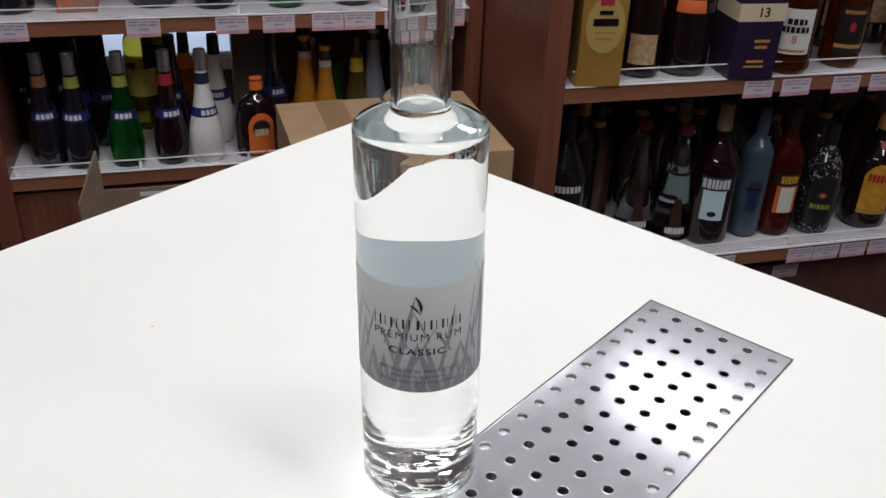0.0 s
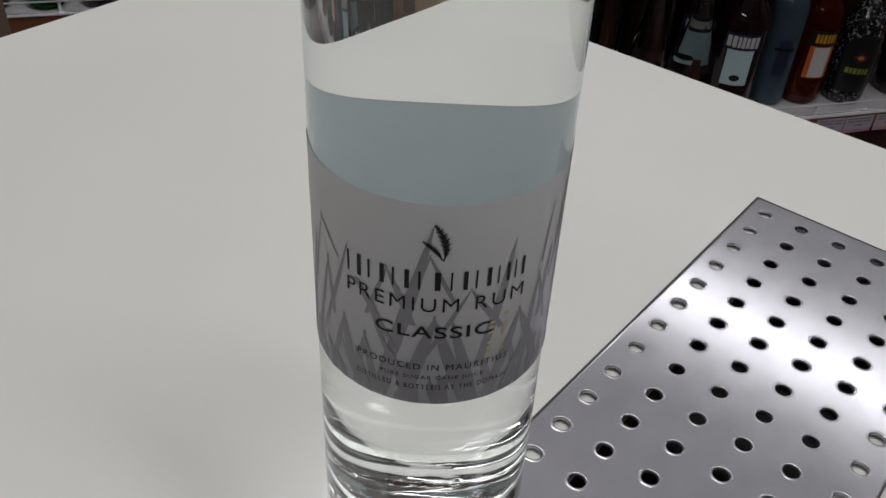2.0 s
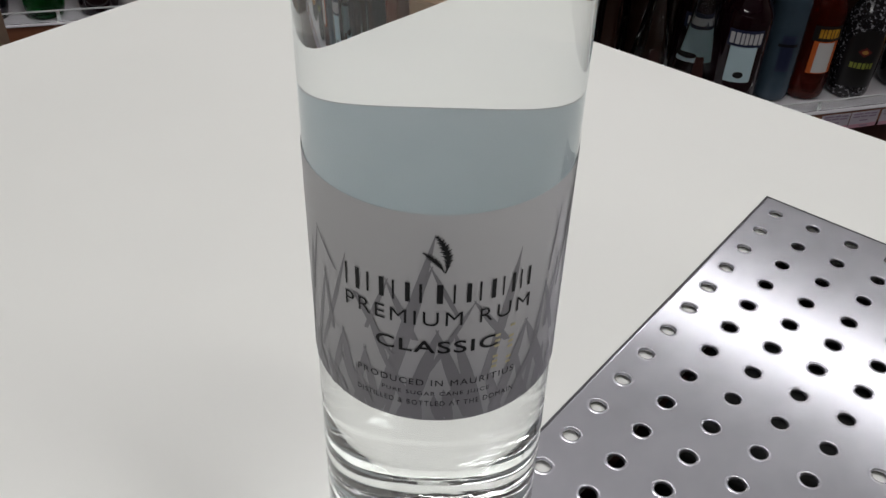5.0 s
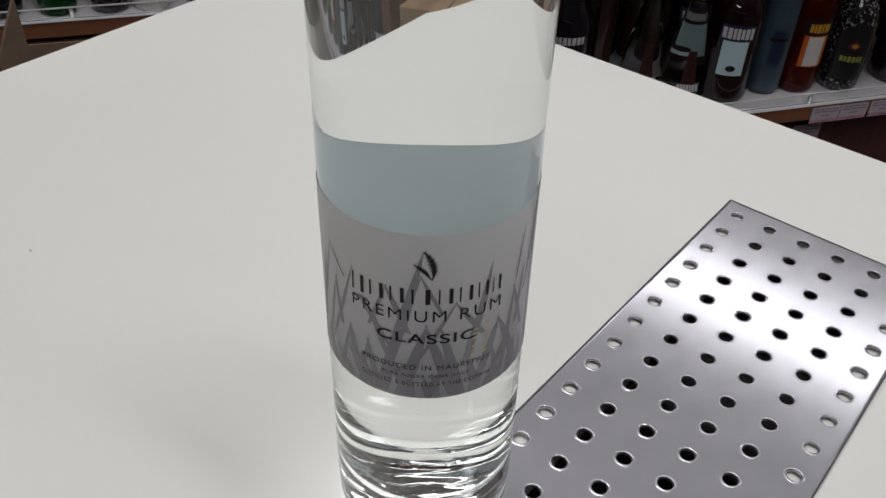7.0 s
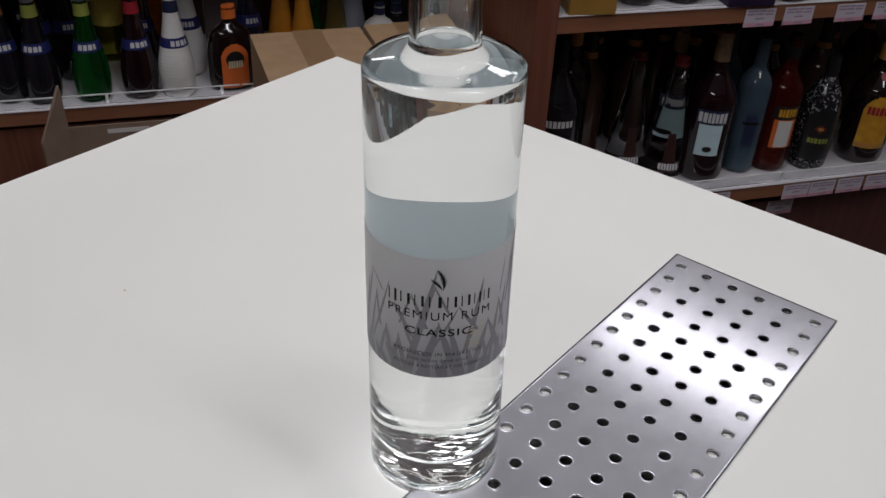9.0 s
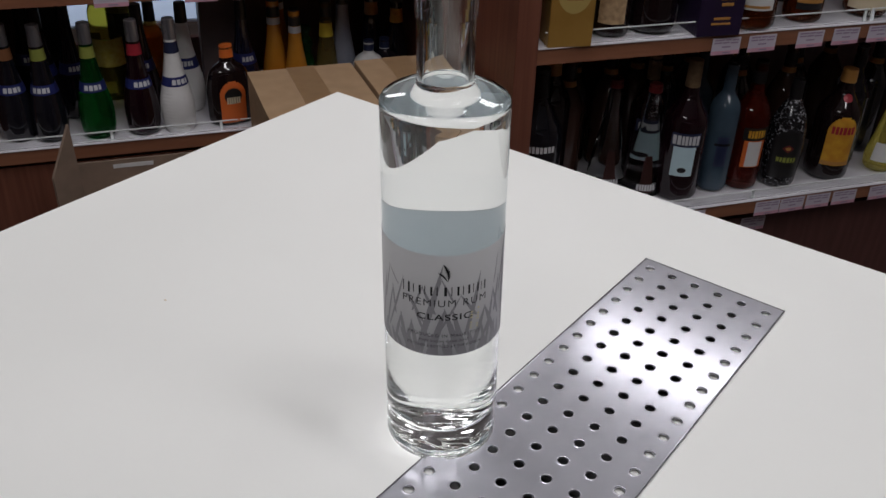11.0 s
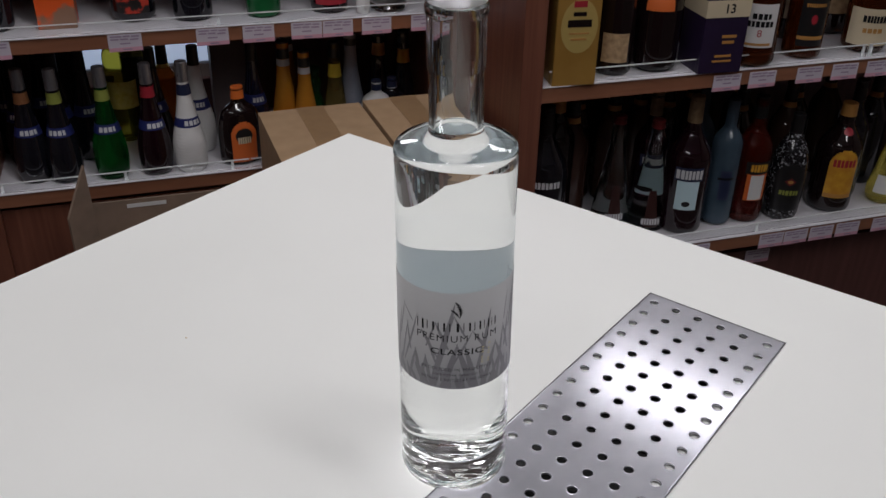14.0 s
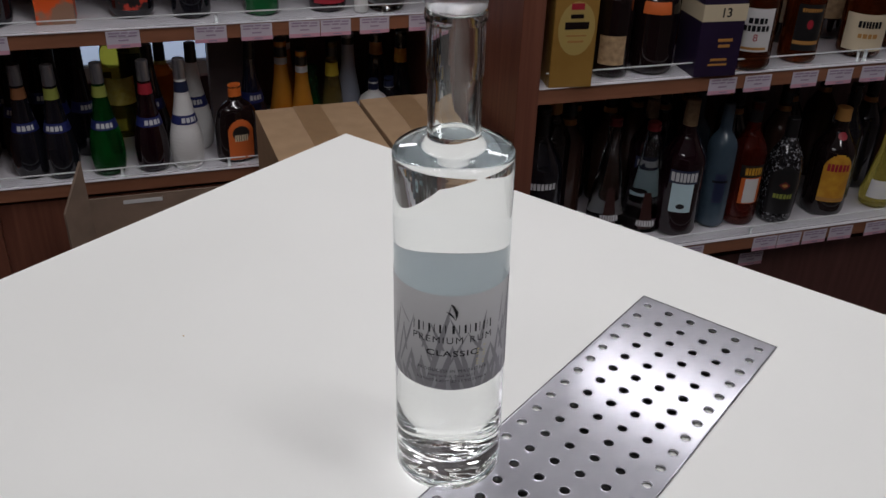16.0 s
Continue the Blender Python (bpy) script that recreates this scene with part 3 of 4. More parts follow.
def shelf_of(ob, u0, u1, n0, n1, top, thick=0.034):
    board = unit_part(ob, "shelf", u0, u1, n0 + 0.003, n1, top - thick, top - 0.002, EDGE, "wooden shelf board")
    unit_part(ob, "shelf_top", u0, u1, n0, n1, top - 0.0015, top, SHELF_WHITE, "white shelf top", 0.0004)
    return board


for top in (0.33, 0.737, 1.14, 1.48):
    shelf_of(right_unit, 0.283, 1.90, 1.02, 1.53, top)
for top in (0.468, 0.797, 1.13, 1.48):
    shelf_of(left_unit, -0.79, 0.195, 1.38, 1.755, top, 0.032)


def rail(u0, u1, n, z, high, clip):
    """A clear strip along a shelf's front, held by small clips."""
    ob = thing("shelf_rail", WALL.copy(), "clear acrylic rail along the shelf front", "shelf rail", "shelf rails")
    strip = part("strip", box_bm(u0, u1, n, n + 0.0025, z + 0.001, z + high - 0.0012), ACRYLIC, ob, "clear acrylic strip")
    strip.visible_shadow = False
    part("top_edge", box_bm(u0, u1, n - 0.0003, n + 0.0028, z + high - 0.0012, z + high + 0.0008), ACRYLIC_EDGE, ob, "bright polished edge")
    for u in clip:
        part("clip", box_bm(u, u + 0.006, n + 0.003, n + 0.006, z, z + high - 0.002), ACRYLIC_EDGE, ob)


rail(0.30, 1.05, 1.03, 0.737, 0.028, (0.31, 0.72, 1.04))
rail(1.055, 1.88, 1.03, 0.737, 0.028, (1.06, 1.5, 1.86))
rail(0.60, 1.88, 1.03, 0.33, 0.022, (0.86, 1.3, 1.8))
rail(-0.785, -0.26, 1.388, 0.468, 0.022, (-0.78, -0.53, -0.30))
rail(-0.255, 0.19, 1.388, 0.468, 0.022, (-0.2, 0.18))
rail(-0.785, 0.19, 1.388, 0.797, 0.022, (-0.77, -0.3, 0.18))


def price_tag():
    ob = thing("price_tag", pose(0, 0, 0), "white and pink paper price tag on the shelf edge", "price tag", "price tags")
    part("card", box_bm(-0.033, 0.033, -0.0012, 0, -0.021, 0.014), TAG, ob)
    part("pink_band", box_bm(-0.033, 0.033, -0.0015, -0.0012, -0.021, -0.013), TAG_PINK, ob, "pink band")
    for x0, x1, z in ((-0.028, -0.006, 0.0085), (-0.003, 0.010, 0.0085), (0.013, 0.028, 0.0075), (-0.028, -0.012, 0.0025), (-0.009, 0.006, 0.0025), (0.010, 0.027, 0.0015), (-0.010, 0.010, -0.0065), (-0.006, 0.012, -0.0185)):
        part("bar", box_bm(x0, x1, -0.0018, -0.0012, z, z + 0.0030), TAG_INK, ob)
    return ob


tag = price_tag()
places = [(u, 1.021, 0.716) for u in (0.701, 0.787, 0.905, 0.995, 1.085, 1.185, 1.30, 1.39, 1.5)]
places += [(u, 1.021, 0.310) for u in (0.70, 0.90, 0.968, 1.040, 1.115, 1.22, 1.33)] + [(0.90, 1.058, 0.247)]
places += [(u, 1.381, 0.780) for u in (-0.735, -0.486, -0.312, -0.217, -0.115, -0.047, 0.039, 0.15)]
tag.matrix_world = WALL @ pose(*places[0])
for u, n, z in places[1:]:
    copy_thing(tag, WALL @ pose(u, n, z, 0, 0, random.uniform(-1.5, 1.5)))

lightbox = thing("light_panel", WALL.copy(), "pale blue-white lit panel seen through the open shelf back", "light panel")
part("frame", box_bm(-0.63, -0.28, 1.782, 1.79, 0.59, 0.71), METAL_WHITE, lightbox)
part("panel", box_bm(-0.62, -0.29, 1.778, 1.7815, 0.60, 0.70), plain("lit_panel", (0.62, 0.76, 1.0), 0.5, emit=0.75), lightbox, "softly lit pale blue panel")
part("tube", box_bm(-0.615, -0.295, 1.765, 1.7775, 0.672, 0.684, 0.003), plain("lit_tube", (1.0, 1.0, 1.0), 0.5, emit=4.0), lightbox, "bright white tube")

# ---- bottles and cartons on the shelves ----
DARK = plain("dark_glass", (0.008, 0.008, 0.012), 0.05)
BROWN_DARK = plain("brown_black_glass", (0.009, 0.0045, 0.005), 0.05)
RED_DARK = plain("dark_red_glass", (0.010, 0.0025, 0.005), 0.05)
NAVY_GLASS = plain("navy_glass", (0.008, 0.010, 0.030), 0.06)
for glossy in (DARK, BROWN_DARK, RED_DARK, NAVY_GLASS):
    glossy.node_tree.nodes["Principled BSDF"].inputs["Specular IOR Level"].default_value = 0.75
GREEN_GLASS = tinted("green_glass", (0.01, 0.17, 0.03), 0.05, 0.85)
LIME_GLASS = tinted("lime_glass", (0.52, 0.46, 0.05), 0.05, 0.92, 1.25)
AMBER = tinted("amber_spirit", (0.85, 0.34, 0.05), 0.05, 0.7, 1.1)
DEEP_AMBER = tinted("deep_amber_spirit", (0.14, 0.026, 0.005), 0.05, 0.75)
CLEAR_BOTTLE = tinted("clear_spirit", (0.90, 0.93, 0.93), 0.03, 1.0, 1.33)
BLUE_FROST = surface("pale_blue_frost", (0.042, 0.070, 0.098), (0.06, 0.092, 0.125), 0.15, 20)
RED_SPIRIT = tinted("red_spirit", (0.16, 0.012, 0.006), 0.04, 0.75)
WHITE_GLAZE = surface("white_glaze", (0.66, 0.65, 0.64), (0.74, 0.73, 0.72), 0.3, 20)
GREY_GLASS = surface("blue_grey_frost", (0.24, 0.26, 0.32), (0.30, 0.32, 0.38), 0.3, 20)
ORANGE_LIQ = surface("orange_liqueur", (0.48, 0.17, 0.018), (0.58, 0.25, 0.03), 0.12, 15)
SILVER_CAP = surface("silver_cap", (0.16, 0.16, 0.18), (0.42, 0.42, 0.45), 0.3, 90, (1, 1, 0.15), metal=0.7)
BLACK_CAP = plain("black_cap", (0.012, 0.012, 0.013), 0.3)
GOLD_FOIL = surface("gold_foil", (0.80, 0.60, 0.10), (0.95, 0.80, 0.22), 0.2, 90, metal=0.35, relief=0.5, fine=120)
ORANGE_CAP = plain("orange_cap", (0.75, 0.17, 0.03), 0.4)
WHITE_INK = plain("white_ink", (0.60, 0.60, 0.62), 0.5)
PAPER = plain("white_paper", (0.66, 0.65, 0.64), 0.5)
CREAM = plain("cream_paper", (0.62, 0.52, 0.36), 0.5)
BLUE_BAND = plain("blue_band", (0.015, 0.022, 0.12), 0.4)
NAVY_BAND = plain("navy_band", (0.015, 0.022, 0.06), 0.4)
PALE_BLUE = plain("pale_blue_paper", (0.55, 0.72, 0.78), 0.5)
ORANGE_PAPER = plain("orange_paper", (0.62, 0.13, 0.025), 0.5)
YELLOW_PAPER = surface("yellow_paper", (0.50, 0.21, 0.02), (0.66, 0.36, 0.035), 0.4, 45)
YELLOW = plain("yellow_print", (0.78, 0.60, 0.06), 0.45)
LIME = plain("lime_print", (0.27, 0.30, 0.06), 0.45)
RED = plain("red_print", (0.36, 0.02, 0.035), 0.45)
CAP_RED = plain("dark_red_cap", (0.17, 0.014, 0.018), 0.35)
CORK_BROWN = surface("brown_cork_cap", (0.16, 0.10, 0.05), (0.26, 0.17, 0.09), 0.6, 90)
TAN = surface("tan_label", (0.30, 0.19, 0.10), (0.52, 0.36, 0.20), 0.6, 90)
GOLD_BOX = surface("gold_carton", (0.36, 0.19, 0.04), (0.44, 0.25, 0.06), 0.36, 12, metal=0.3)
GOLD_PALE = plain("pale_gold_oval", (0.55, 0.40, 0.13), 0.4, 0.3)
PURPLE = surface("purple_carton", (0.015, 0.007, 0.028), (0.020, 0.010, 0.038), 0.4, 20)
COPPER = plain("copper_print", (0.45, 0.22, 0.06), 0.4)
PATTERN = surface("black_white_flowers", (0.010, 0.010, 0.012), (0.38, 0.38, 0.41), 0.12, 170, spread=(0.55, 0.66))

SLIM = rounded([(0, 0), (0.0305, 0), (0.0352, 0.016), (0.0372, 0.045), (0.0358, 0.070), (0.0290, 0.103), (0.0225, 0.130), (0.0165, 0.165), (0.0135, 0.195), (0.0128, 0.210), (0.0118, 0.248), (0.0, 0.248)], 0.012, 4)
RIBBED = [(0.0, 0.0), (0.0295, 0.0)] + [(radius_at(SLIM[2:-1], z) + 0.00022 * math.sin(2 * math.pi * z / 0.0075), z) for z in np.arange(0.004, 0.098, 0.00125).tolist()]
RIBBED += [p for p in SLIM if p[1] > 0.1]
ROUND = rounded([(0, 0), (0.041, 0), (0.041, 0.185), (0.017, 0.228), (0.0145, 0.245), (0.0145, 0.30), (0.0, 0.30)], 0.014, 5)
WIDE = rounded([(0, 0), (0.0465, 0), (0.0465, 0.178), (0.018, 0.226), (0.0145, 0.245), (0.0145, 0.30), (0.0, 0.30)], 0.016, 5)
COFFEE = rounded([(0, 0), (0.0465, 0), (0.0465, 0.155), (0.021, 0.192), (0.0165, 0.205), (0.0155, 0.245), (0.0, 0.245)], 0.018, 5)
STOUT = rounded([(0, 0), (0.045, 0), (0.046, 0.14), (0.018, 0.19), (0.015, 0.20), (0.015, 0.25), (0.0, 0.25)], 0.018, 5)
FLASK = rounded([(0, 0), (0.050, 0), (0.051, 0.085), (0.040, 0.125), (0.016, 0.142), (0.0145, 0.15), (0.0145, 0.178), (0.0, 0.178)], 0.016, 6)
CONE = rounded([(0, 0), (0.046, 0), (0.045, 0.02), (0.017, 0.20), (0.015, 0.23), (0.015, 0.262), (0.0, 0.262)], 0.006, 4)
TALL = rounded([(0, 0), (0.036, 0), (0.036, 0.215), (0.0145, 0.245), (0.014, 0.26), (0.014, 0.31), (0.0, 0.31)], 0.02, 6)
DOME = rounded([(0, 0), (0.036, 0), (0.040, 0.03), (0.030, 0.08), (0.017, 0.16), (0.0145, 0.20), (0.0145, 0.245), (0.0, 0.245)], 0.012, 5)


def bottle(name, label, u, n, z, profile, body, cap=None, labels=(), words=(), rz=0.0, squash=1.0, grow=1.0, group=""):
    """cap: (z0, z1, material). labels: (z0, z1, arc, material, name, shape). words: (z, height, arc, count, material)."""
    ob = thing(name, WALL @ pose(u, n, z, 0, 0, rz), label, "bottle", group)
    ob.scale = (grow, grow, grow)
    bm = lathe_bm(profile, 32)
    bmesh.ops.scale(bm, vec=(1, squash, 1), verts=bm.verts)
    part("glass", bm, body, ob, smooth=45)
    if cap:
        z0, z1, mat = cap
        r0, r1 = radius_at(profile, z0) + 0.0006, radius_at(profile, z1 - 0.001) + 0.0006
        ring = lathe_bm(rounded([(r0, z0), (max(r1, r0 * 0.93), z1 + 0.0008), (0, z1 + 0.001)], 0.0015, 3), 24)
        bmesh.ops.scale(ring, vec=(1, squash, 1), verts=ring.verts)
        part("cap", ring, mat, ob, smooth=40)
    for k, (z0, z1, arc, mat, nm, shape) in enumerate(labels):
        part(nm, arc_bm(profile, z0, z1, arc, off=0.0004 + 0.0003 * k, rows=8 if shape is None else 28, cols=24 if shape is None else 44, squash=squash, shape=shape), mat, ob, smooth=60)
    for k, (zc, h, arc, count, mat) in enumerate(words):
        for bar in blocks(profile, zc, h, arc, count, squash=squash, off=0.0016, seed=int(zc * 1000) + k):
            part("printed_bar", bar, mat, ob)
    return ob


def oval(a, b):
    return a * a + b * b < 1.0


def arch(a, b):
    return b < 0.35 or a * a + ((b - 0.35) / 0.65) ** 2 < 1.0


# liqueurs with a blue band, front row
L = 0.468
for u, n, body, neck, what, rz in ((-0.712, 1.452, DARK, plain("dull_orange", (0.25, 0.10, 0.04), 0.5), "nearly black liqueur bottle with an orange neck label", 8), (-0.647, 1.436, DARK, LIME, "nearly black liqueur bottle with a lime neck label", -10),
                                   (-0.551, 1.430, GREEN_GLASS, LIME, "green glass liqueur bottle with a lime neck label", 2), (-0.458, 1.428, RED_DARK, RED, "dark red liqueur bottle with a red neck label", 16),
                                   (-0.383, 1.424, WHITE_GLAZE, NAVY_BAND, "white glazed liqueur bottle with navy bands", 22)):
    bottle("liqueur_bottle", what , u, n, L, RIBBED if body is WHITE_GLAZE else SLIM, body, (0.205, 0.248, SILVER_CAP),
           [(0.106, 0.126, 300, BLUE_BAND, "band", None), (0.176, 0.200, 330, neck, "neck_label", None)], [(0.116, 0.011, 78, 4, WHITE_INK)], rz, group="blue-banded liqueur bottles")
for u, n, body, what in ((-0.652, 1.545, DARK, "nearly black liqueur bottle behind the front row"), (-0.735, 1.55, DARK, "dark liqueur bottle with a black cap behind the front row"), (-0.446, 1.535, RED_DARK, "dark red liqueur bottle behind the front row"),
                         (-0.768, 1.63, DARK, "nearly black liqueur bottle at the shelf's end"), (-0.690, 1.63, BROWN_DARK, "dark brown liqueur bottle at the back of the shelf"), (-0.595, 1.55, DARK, "black liqueur bottle behind the green one"), (-0.352, 1.53, WHITE_GLAZE, "white glazed liqueur bottle behind the front row"), (-0.222, 1.53, NAVY_GLASS, "navy liqueur bottle beside the flat orange-labelled one")):
    bottle("liqueur_bottle", what, u, n, L, SLIM, body, (0.205, 0.248, BLACK_CAP), [(0.104, 0.128, 300, BLUE_BAND, "band", None)], [(0.1165, 0.011, 62, 4, WHITE_INK)], random.uniform(-15, 20), group="blue-banded liqueur bottles")
bottle("liqueur_bottle", "squat black liqueur bottle with orange cap and arched orange label", -0.269, 1.438, L, FLASK, BROWN_DARK, (0.150, 0.178, ORANGE_CAP),
       [(0.008, 0.103, 68, ORANGE_PAPER, "label", arch), (0.052, 0.088, 44, BLACK_CAP, "emblem", oval)], [(0.060, 0.016, 34, 6, CREAM)], 10, 0.62)
tagged(bottle("liqueur_bottle", "yellow-green liqueur bottle with gold foil at its shoulder", -0.515, 1.64, L, TALL, LIME_GLASS, (0.25, 0.31, BLACK_CAP), [(0.085, 0.150, 330, GOLD_FOIL, "foil", None), (0.225, 0.245, 340, YELLOW, "neck_label", None)]))
bottle("liqueur_bottle", "dark green liqueur bottle behind the green glass one", -0.478, 1.66, L, TALL, plain("bottle_green_glass", (0.012, 0.028, 0.010), 0.06), (0.27, 0.31, BLACK_CAP), [(0.205, 0.245, 340, LIME, "neck_label", None)], grow=0.98)
bottle("brandy_bottle", "round amber brandy decanter at the back of the shelf", -0.418, 1.66, L, STOUT, AMBER, (0.20, 0.25, BLACK_CAP), [(0.19, 0.20, 350, GOLD_FOIL, "foil", None)], grow=0.86)


def carton(name, label, u, n, z, w, d, h, mat, rz=0.0, category="carton"):
    ob = thing(name, WALL @ pose(u, n, z, 0, 0, rz), label, category)
    part("body", box_bm(-w / 2, w / 2, -d / 2, d / 2, 0, h, 0.0015), mat, ob)
    return ob


carton("gift_carton", "tall grey-brown gift carton standing behind the squat bottle", -0.268, 1.62, L, 0.085, 0.085, 0.30, surface("grey_brown_carton", (0.12, 0.09, 0.09), (0.16, 0.125, 0.125), 0.5, 20))
carton("gift_carton", "black gift carton at the back of the shelf", -0.640, 1.66, L, 0.085, 0.07, 0.26, plain("black_carton", (0.012, 0.011, 0.012), 0.4))
for u, n, grow in ((-0.150, 1.53, 1.0), (-0.107, 1.50, 0.93), (-0.128, 1.62, 1.03)):
    bottle("liqueur_bottle", "orange liqueur bottle with a black cap behind the cartons", u, n, L, DOME, ORANGE_LIQ, (0.205, 0.245, BLACK_CAP), [(0.188, 0.204, 350, WHITE_INK, "neck_label", None)], grow=grow, group="orange liqueur bottles")
bottle("liqueur_bottle", "bright green waisted glass bottle behind the cartons", -0.080, 1.545, L, rounded([(0, 0), (0.03, 0), (0.026, 0.08), (0.016, 0.11), (0.022, 0.135), (0.012, 0.15), (0.021, 0.172), (0, 0.175)], 0.01, 5), GREEN_GLASS)
bottle("liqueur_bottle", "clear bottle with black cap and yellow neck label", -0.026, 1.55, L, DOME, tinted("pale_gold_spirit", (0.55, 0.42, 0.14), 0.05, 0.85), (0.206, 0.245, BLACK_CAP), [(0.155, 0.19, 350, YELLOW, "neck_label", None)], grow=0.93)
bottle("liqueur_bottle", "frosted blue-grey liqueur bottle behind the cartons", 0.016, 1.56, L, DOME, GREY_GLASS, (0.215, 0.245, BLACK_CAP))
bottle("liqueur_bottle", "small white glazed bottle behind the cartons", 0.062, 1.49, L, FLASK, WHITE_GLAZE, (0.150, 0.178, NAVY_BAND), grow=0.82)
bottle("liqueur_bottle", "small dark bottle with a navy and white cap", 0.105, 1.51, L, FLASK, DARK, (0.15, 0.178, NAVY_BAND), [(0.148, 0.152, 330, WHITE_INK, "cap_ring", None)], grow=0.8)
bottle("liqueur_bottle", "dark olive bottle with a gold neck label", 0.095, 1.60, L, DOME, DARK, (0.215, 0.245, BLACK_CAP), [(0.17, 0.20, 350, COPPER, "neck_label", None)], grow=1.02)
bottle("liqueur_bottle", "dark olive bottle with a yellow neck label", 0.15, 1.57, L, DOME, DARK, (0.215, 0.245, BLACK_CAP), [(0.165, 0.20, 350, YELLOW_PAPER, "neck_label", None)], grow=0.97)

# upper left shelf
UL = 0.797
carton("gift_carton", "orange and grey printed gift carton", -0.612, 1.475, UL, 0.075, 0.075, 0.27, surface("orange_print", (0.75, 0.10, 0.015), (0.30, 0.17, 0.11), 0.4, 14, spread=(0.47, 0.55)))
bottle("liqueur_bottle", "wide black bottle with red and orange print", -0.462, 1.49, UL, STOUT, DARK, (0.2, 0.25, BLACK_CAP), [(0.02, 0.09, 90, surface("red_black_print", (0.5, 0.04, 0.02), (0.015, 0.012, 0.012), 0.4, 40, spread=(0.45, 0.52)), "label", None)])
bottle("liqueur_bottle", "plain black bottle on the upper shelf", -0.342, 1.465, UL, ROUND, DARK, (0.25, 0.30, BLACK_CAP))
bottle("liqueur_bottle", "dark bottle on the upper shelf", -0.735, 1.47, UL, ROUND, DARK, (0.25, 0.30, BLACK_CAP))
bottle("liqueur_bottle", "green liqueur bottle on the upper shelf", -0.194, 1.455, UL, ROUND, plain("deep_green_glass", (0.01, 0.10, 0.03), 0.06), (0.25, 0.30, BLACK_CAP), grow=0.9)
bottle("liqueur_bottle", "dark red bottle with a red label on the upper shelf", -0.049, 1.46, UL, ROUND, RED_DARK, (0.25, 0.30, BLACK_CAP), [(0.02, 0.11, 110, RED, "label", None)])
bottle("liqueur_bottle", "slim white bottle on the upper shelf", 0.017, 1.415, UL, TALL, PAPER, (0.25, 0.31, PAPER), grow=0.42)
bottle("spirit_bottle", "clear glass spirit bottle on the upper shelf", 0.078, 1.435, UL, ROUND, CLEAR_BOTTLE, (0.25, 0.30, SILVER_CAP), [(0.06, 0.15, 110, PAPER, "label", None)])

# right unit, upper shelf
UR = 0.737
gold_carton = carton("whisky_carton", "gold whisky carton with a pale gold oval emblem", 0.352, 1.063, UR, 0.088, 0.088, 0.27, GOLD_BOX, -6)
seal = bmesh.new()
bmesh.ops.create_circle(seal, cap_ends=True, radius=0.037, segments=40)
bmesh.ops.transform(seal, matrix=pose(0.002, -0.0446, 0.118, 90) @ Matrix.Diagonal((1, 1.42, 1, 1)), verts=seal.verts)
part("emblem", seal, GOLD_PALE, gold_carton, "pale gold oval")
for x0, x1, z, h, mat in ((-0.022, 0.026, 0.117, 0.014, BROWN_DARK), (-0.012, 0.014, 0.138, 0.008, BROWN_DARK), (-0.018, 0.022, 0.103, 0.003, COPPER), (-0.014, 0.018, 0.091, 0.004, COPPER), (-0.012, 0.014, 0.155, 0.012, RED)):
    part("printed_bar", box_bm(x0, x1, -0.0452, -0.0448, z, z + h), mat, gold_carton)
bottle("whisky_bottle", "dark whisky bottle with a tan picture label", 0.462, 1.082, UR, ROUND, BROWN_DARK, (0.25, 0.30, BLACK_CAP), [(0.032, 0.098, 88, TAN, "label", None)], rz=-24, grow=0.9)
bottle("whisky_bottle", "broad dark brown bottle with an orange label", 0.557, 1.087, UR, STOUT, BROWN_DARK, (0.2, 0.25, BLACK_CAP), [(0.122, 0.145, 70, ORANGE_PAPER, "label", None)], rz=-26, grow=1.05)
box13 = carton("whiskey_carton", "dark purple whiskey carton with a cream top band", 0.676, 1.062, UR, 0.096, 0.094, 0.29, PURPLE, -4)
part("cream_band", box_bm(-0.0485, 0.0485, -0.0485, 0.0485, 0.116, 0.150), CREAM, box13, "cream printed band")
bm = letters_bm("13", 0.019, None, 0.02)
bmesh.ops.transform(bm, matrix=pose(0.004, -0.0488, 0.124, 90), verts=bm.verts)
part("printed_number", bm, INK, box13, "black printed number")
for x0, x1, z, h in ((-0.006, 0.026, 0.074, 0.006), (-0.004, 0.022, 0.062, 0.006), (-0.016, 0.02, 0.034, 0.005), (-0.02, 0.022, 0.024, 0.004)):
    part("printed_bar", box_bm(x0, x1, -0.0486, -0.0481, z, z + h), COPPER, box13)
bourbon = bottle("whiskey_bottle", "bourbon bottle with a white label and dark contents", 0.780, 1.068, UR, WIDE, DEEP_AMBER, (0.25, 0.30, BLACK_CAP), [(0.042, 0.128, 84, PAPER, "label", None), (0.046, 0.051, 64, COPPER, "printed_line", None)],
            [(0.104, 0.012, 46, 4, INK), (0.089, 0.012, 62, 6, INK)], rz=-24, grow=1.05)
part("printed_number", wrap(letters_bm("8", 0.014), 0.0482, 0.064), RED, bourbon, "dark red printed number")
bottle("whiskey_bottle", "small amber bottle behind the bourbon", 0.852, 1.16, UR, ROUND, DEEP_AMBER, (0.25, 0.30, GOLD_FOIL), [(0.05, 0.075, 90, COPPER, "label", None)], grow=0.8)
